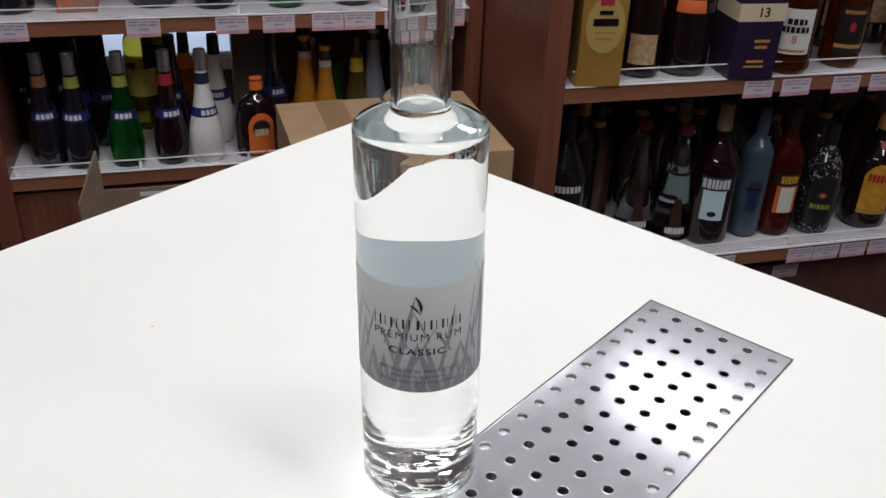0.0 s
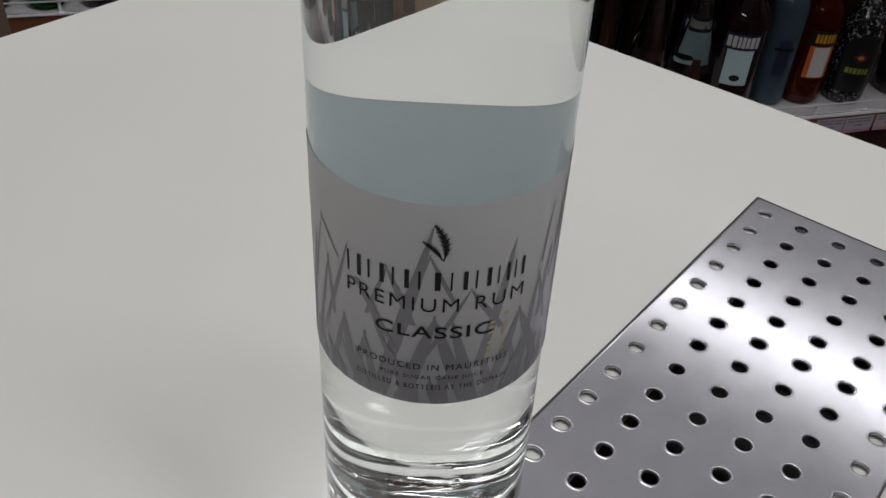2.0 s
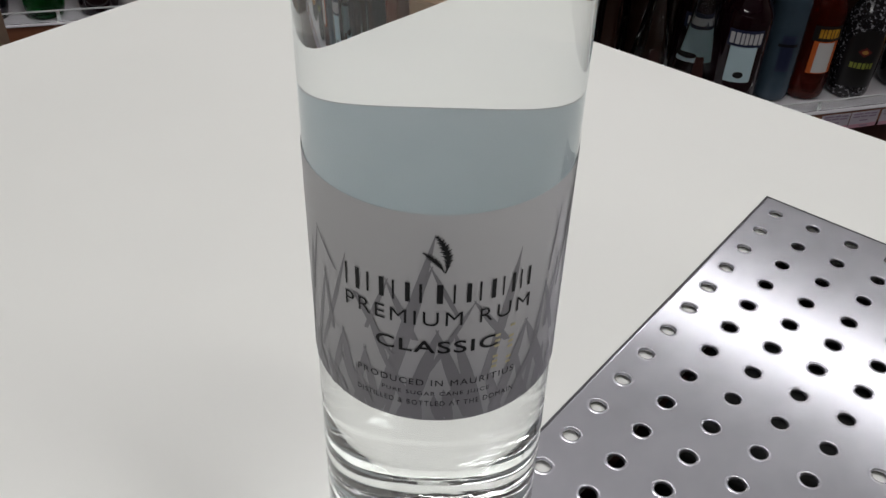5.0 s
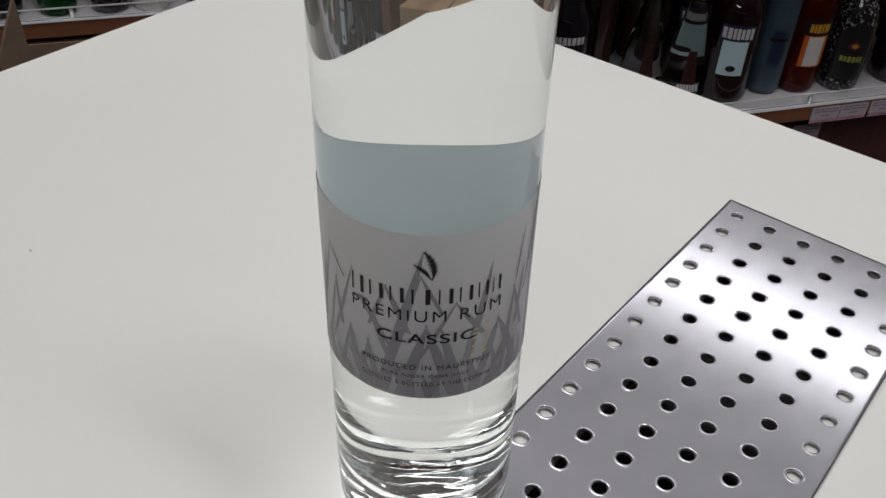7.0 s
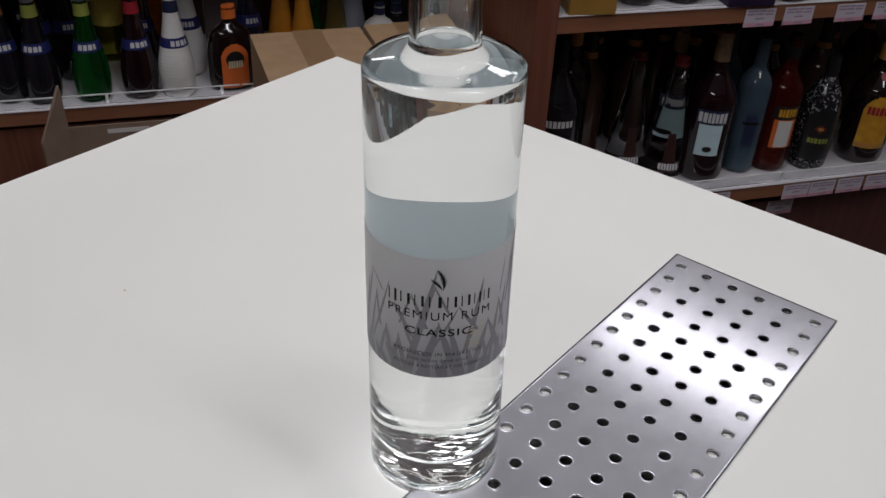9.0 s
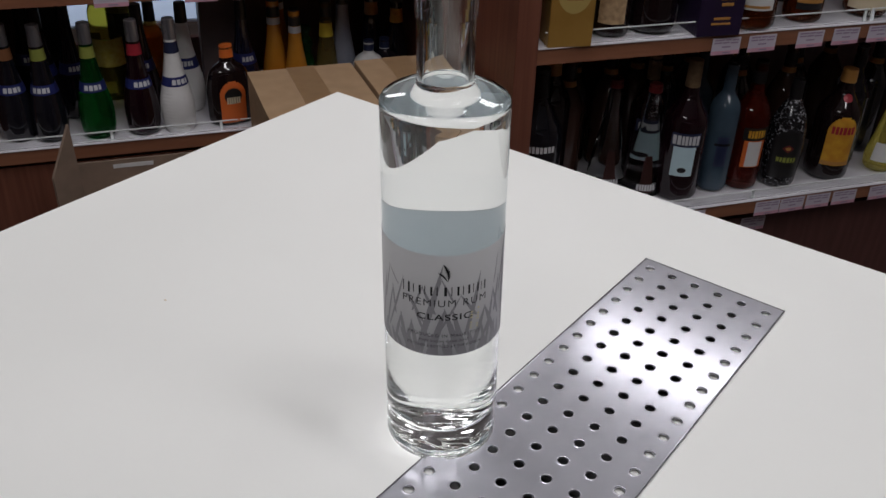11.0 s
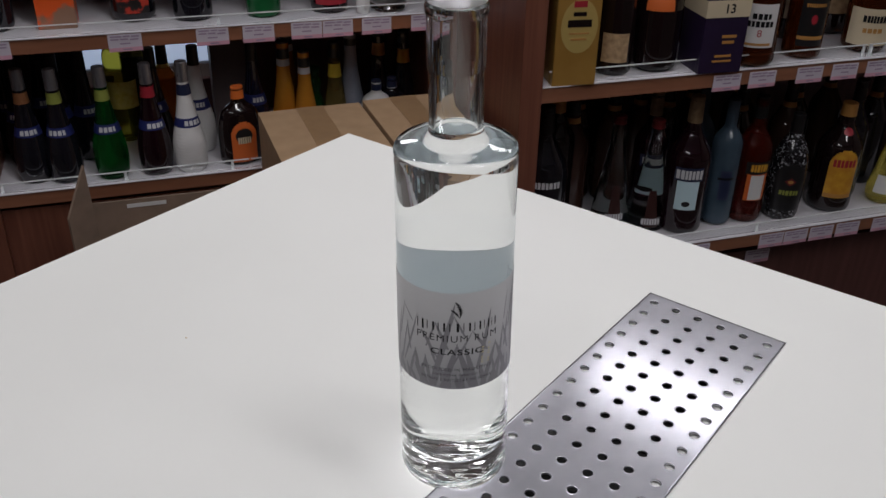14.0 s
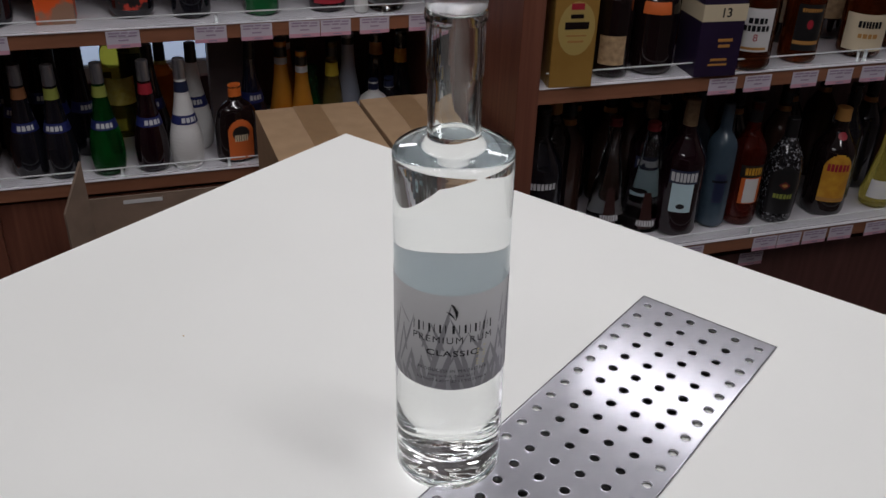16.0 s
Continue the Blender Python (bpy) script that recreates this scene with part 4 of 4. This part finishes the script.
bottle("whiskey_bottle", "amber bourbon bottle with a black label and red rose shape", 0.918, 1.083, UR, ROUND, DEEP_AMBER, (0.25, 0.30, BLACK_CAP), [(0.03, 0.13, 84, BLACK_CAP, "label", None), (0.044, 0.052, 82, COPPER, "printed_line", None), (0.078, 0.098, 18, RED, "emblem", oval)],
       [(0.118, 0.008, 60, 9, COPPER)], rz=-16)
bottle("whiskey_bottle", "squat bourbon bottle with a cream label", 1.085, 1.088, UR, STOUT, DEEP_AMBER, (0.19, 0.25, RED), [(0.018, 0.095, 130, CREAM, "label", None)], [(0.074, 0.015, 60, 7, INK), (0.05, 0.010, 52, 4, COPPER)], rz=-24, grow=1.05)
bottle("whiskey_bottle", "dark bourbon bottle with a tan label", 1.21, 1.10, UR, ROUND, DEEP_AMBER, (0.25, 0.30, BLACK_CAP), [(0.04, 0.12, 84, TAN, "label", None)])
for u, n in ((0.40, 1.20), (0.51, 1.21), (0.62, 1.22), (0.73, 1.2), (0.97, 1.22), (1.10, 1.23)):
    bottle("whisky_bottle", "dark whisky bottle in the second row", u, n, UR, ROUND, random.choice((BROWN_DARK, DEEP_AMBER)), (0.25, 0.30, BLACK_CAP), [(0.05, 0.12, 90, random.choice((TAN, CREAM)), "label", None)], group="second-row whisky bottles")

# right unit, lower shelf
RL = 0.33
bottle("spirit_bottle", "round black bottle with a pale printed band", 0.36, 1.16, RL, STOUT, DARK, (0.2, 0.25, BLACK_CAP), words=[(0.118, 0.013, 74, 9, WHITE_INK)], rz=-18, grow=1.25)
bottle("spirit_bottle", "dark brown bottle with a brown foil neck", 0.425, 1.24, RL, ROUND, BROWN_DARK, (0.24, 0.30, COPPER), [(0.06, 0.16, 70, BROWN_DARK, "label", None)], grow=1.1)
for u, n, rz in ((0.555, 1.185, -14), (0.628, 1.140, -16)):
    bottle("spirit_bottle", "clear cone-shaped bottle with a red cap and dark red panel", u, n, RL, CONE, CLEAR_BOTTLE, (0.244, 0.262, CAP_RED),
           [(0.012, 0.100, 46, plain("dark_red_panel", (0.035, 0.011, 0.009), 0.4), "label", lambda a, b: abs(a) < 0.95 - 0.35 * (b + 1) * 0.5)], [(0.026, 0.015, 58, 7, WHITE_INK)], rz, group="cone-shaped bottles")
aperitif_labels = [(0.062, 0.128, 58, PALE_BLUE, "label", None), (0.128, 0.158, 76, NAVY_BAND, "band", None), (0.070, 0.082, 22, INK_SOFT, "emblem", oval)]
bottle("aperitif_bottle", "dark aperitif bottle with a pale blue label and navy band", 0.696, 1.105, RL, WIDE, RED_DARK, (0.245, 0.30, CORK_BROWN), aperitif_labels, [(0.143, 0.021, 70, 7, WHITE_INK)], -24, grow=1.08)
bottle("aperitif_bottle", "dark aperitif bottle behind its twin", 0.660, 1.21, RL, ROUND, RED_DARK, (0.245, 0.30, CORK_BROWN), aperitif_labels, [(0.143, 0.017, 60, 7, WHITE_INK)], -26)
bottle("vodka_bottle", "frosted pale blue vodka bottle with a navy panel", 0.797, 1.112, RL, TALL, BLUE_FROST, (0.26, 0.31, BLUE_FROST), [(0.07, 0.145, 42, NAVY_BAND, "label", None), (0.122, 0.128, 60, INK, "printed_line", None)], rz=-18, grow=0.98)
bottle("vodka_bottle", "frosted pale blue vodka bottle in the second row", 0.79, 1.215, RL, TALL, BLUE_FROST, (0.26, 0.31, BLUE_FROST), rz=4, grow=0.95)
bottle("aperitif_bottle", "orange-red aperitif bottle with a white and orange label", 0.872, 1.112, RL, ROUND, RED_SPIRIT, (0.25, 0.30, BLACK_CAP), [(0.06, 0.125, 72, ORANGE_PAPER, "label", None), (0.062, 0.123, 46, PAPER, "inner_label", None), (0.126, 0.156, 86, BLACK_CAP, "band", None)],
       [(0.141, 0.019, 58, 6, YELLOW_PAPER)], -6, grow=1.02)
bottle("liqueur_bottle", "black liqueur bottle covered in white flowers with a dark panel", 0.966, 1.094, RL, rounded([(0, 0), (0.040, 0), (0.044, 0.10), (0.040, 0.165), (0.02, 0.205), (0.014, 0.215), (0.014, 0.26), (0, 0.26)], 0.02, 6), PATTERN, (0.216, 0.26, BLACK_CAP),
       [(0.030, 0.150, 104, BLACK_CAP, "panel", arch), (0.096, 0.116, 36, plain("dull_red_print", (0.14, 0.02, 0.02), 0.5), "emblem", lambda a, b: abs(a) + abs(b) < 1), (0.102, 0.110, 16, COPPER, "emblem_centre", oval)], [(0.078, 0.013, 60, 6, LIME)], -24)
bottle("liqueur_bottle", "black coffee liqueur bottle with yellow label and red seal", 1.112, 1.105, RL, COFFEE, BROWN_DARK, (0.218, 0.245, COPPER), [(0.04, 0.152, 78, YELLOW_PAPER, "label", arch), (0.180, 0.196, 46, RED, "neck_seal", oval), (0.042, 0.05, 76, COPPER, "printed_line", None)],
       [(0.122, 0.018, 60, 6, RED)], -20, grow=1.1)
bottle("liqueur_bottle", "dark liqueur bottle with a pale label in the second row", 1.188, 1.165, RL, ROUND, DARK, (0.25, 0.30, BLACK_CAP), [(0.07, 0.14, 84, plain("lilac_paper", (0.40, 0.35, 0.42), 0.5), "label", None)], rz=-26)
bottle("liqueur_bottle", "pale yellow liqueur bottle with a white label", 1.268, 1.10, RL, DOME, tinted("pale_yellow_spirit", (0.75, 0.65, 0.15), 0.05, 0.7), (0.205, 0.245, YELLOW), [(0.03, 0.075, 100, PAPER, "label", None)], rz=-26)
BROWN_MID = plain("brown_glass", (0.050, 0.024, 0.018), 0.08)
for u, n, mat in ((0.33, 1.28, BROWN_MID), (0.47, 1.25, BROWN_MID), (0.52, 1.33, DARK), (0.60, 1.30, BROWN_MID), (0.74, 1.29, DARK), (0.90, 1.225, BROWN_DARK), (1.03, 1.215, BROWN_MID), (1.09, 1.27, DARK), (0.83, 1.33, BROWN_MID), (0.97, 1.33, BROWN_MID), (1.22, 1.31, BROWN_MID), (1.29, 1.22, DARK), (1.36, 1.20, BROWN_MID), (0.385, 1.33, BROWN_MID), (0.68, 1.32, BROWN_MID)):
    bottle("liqueur_bottle", "dark liqueur bottle in the second row", u, n, RL, ROUND, mat, (0.25, 0.30, BLACK_CAP), [(0.23, 0.243, 340, COPPER, "neck_label", None)], group="second-row liqueur bottles")


# ---- cartons on the floor in front of the shelves ----
def packing_carton(u0, u1, n0, n1, top, rz=0.0):
    w, d = u1 - u0, n1 - n0
    ob = thing("cardboard_box", WALL @ pose((u0 + u1) / 2, (n0 + n1) / 2, 0, 0, 0, rz), "closed brown cardboard box sealed with packing tape", "cardboard box", "stacked cardboard boxes")
    part("body", box_bm(-w / 2, w / 2, -d / 2, d / 2, 0, top - 0.003, 0.002), CARD, ob)
    for s in (-1, 1):
        part("flap", box_bm(min(s * 0.0015, s * w / 2), max(s * 0.0015, s * w / 2), -d / 2, d / 2, top - 0.0028, top, 0.0008), CARD, ob)
    part("tape", box_bm(-0.03, 0.03, -d / 2 - 0.0006, d / 2 + 0.0006, top + 0.0003, top + 0.0009), TAPE, ob, "brown packing tape")
    return ob


packing_carton(-0.228, 0.000, 1.03, 1.372, 0.606, 2.0)
packing_carton(0.006, 0.19, 1.03, 1.372, 0.612, 2.0)
open_box = thing("cardboard_box", WALL.copy(), "open grey-brown cardboard box with a raised flap", "cardboard box", "stacked cardboard boxes")
part("body", box_bm(-0.62, -0.30, 1.215, 1.375, 0.0, 0.34, 0.002), CARD_DULL, open_box)
part("flap", box_bm(-0.618, -0.30, 1.338, 1.342, 0.335, 0.446, 0.001), CARD_DULL, open_box, "raised dull cardboard flap")
part("printed_bar", box_bm(-0.532, -0.450, 1.3368, 1.3378, 0.427, 0.436), PAPER, open_box, "pale printed bar")
bm = bmesh.new()
for p, q in ((((-0.640, 1.215, 0.335), (-0.642, 1.215, 0.478), (-0.600, 1.25, 0.575), (-0.592, 1.26, 0.335)), 0), ):
    lo = [bm.verts.new(v) for v in p]
    hi = [bm.verts.new((x + 0.004, y - 0.004, z)) for x, y, z in p]
    bm.faces.new(lo)
    bm.faces.new(hi[::-1])
    for k in range(4):
        bm.faces.new((lo[k], hi[k], hi[(k + 1) % 4], lo[(k + 1) % 4]))
bmesh.ops.recalc_face_normals(bm, faces=bm.faces[:])
part("flap", bm, CARD_DULL, open_box, "raised cardboard flap")
side_box = thing("cardboard_box", WALL.copy(), "small pale cardboard box beside the shelf unit", "cardboard box", "stacked cardboard boxes")
part("body", box_bm(-1.06, -0.86, 1.32, 1.52, 0.0, 0.40, 0.002), CARD, side_box)
part("tape", box_bm(-0.99, -0.93, 1.3194, 1.5206, 0.4001, 0.4006), TAPE, side_box, "brown packing tape")
speck = bmesh.new()
bmesh.ops.create_icosphere(speck, subdivisions=1, radius=0.0009)
bmesh.ops.scale(speck, vec=(1.6, 1, 0.4), verts=speck.verts)
tagged(part("crumb", speck, CREAM), "tiny pale crumb lying on the white counter", "crumb").matrix_world = pose(-0.337, -0.30, 0.8991)
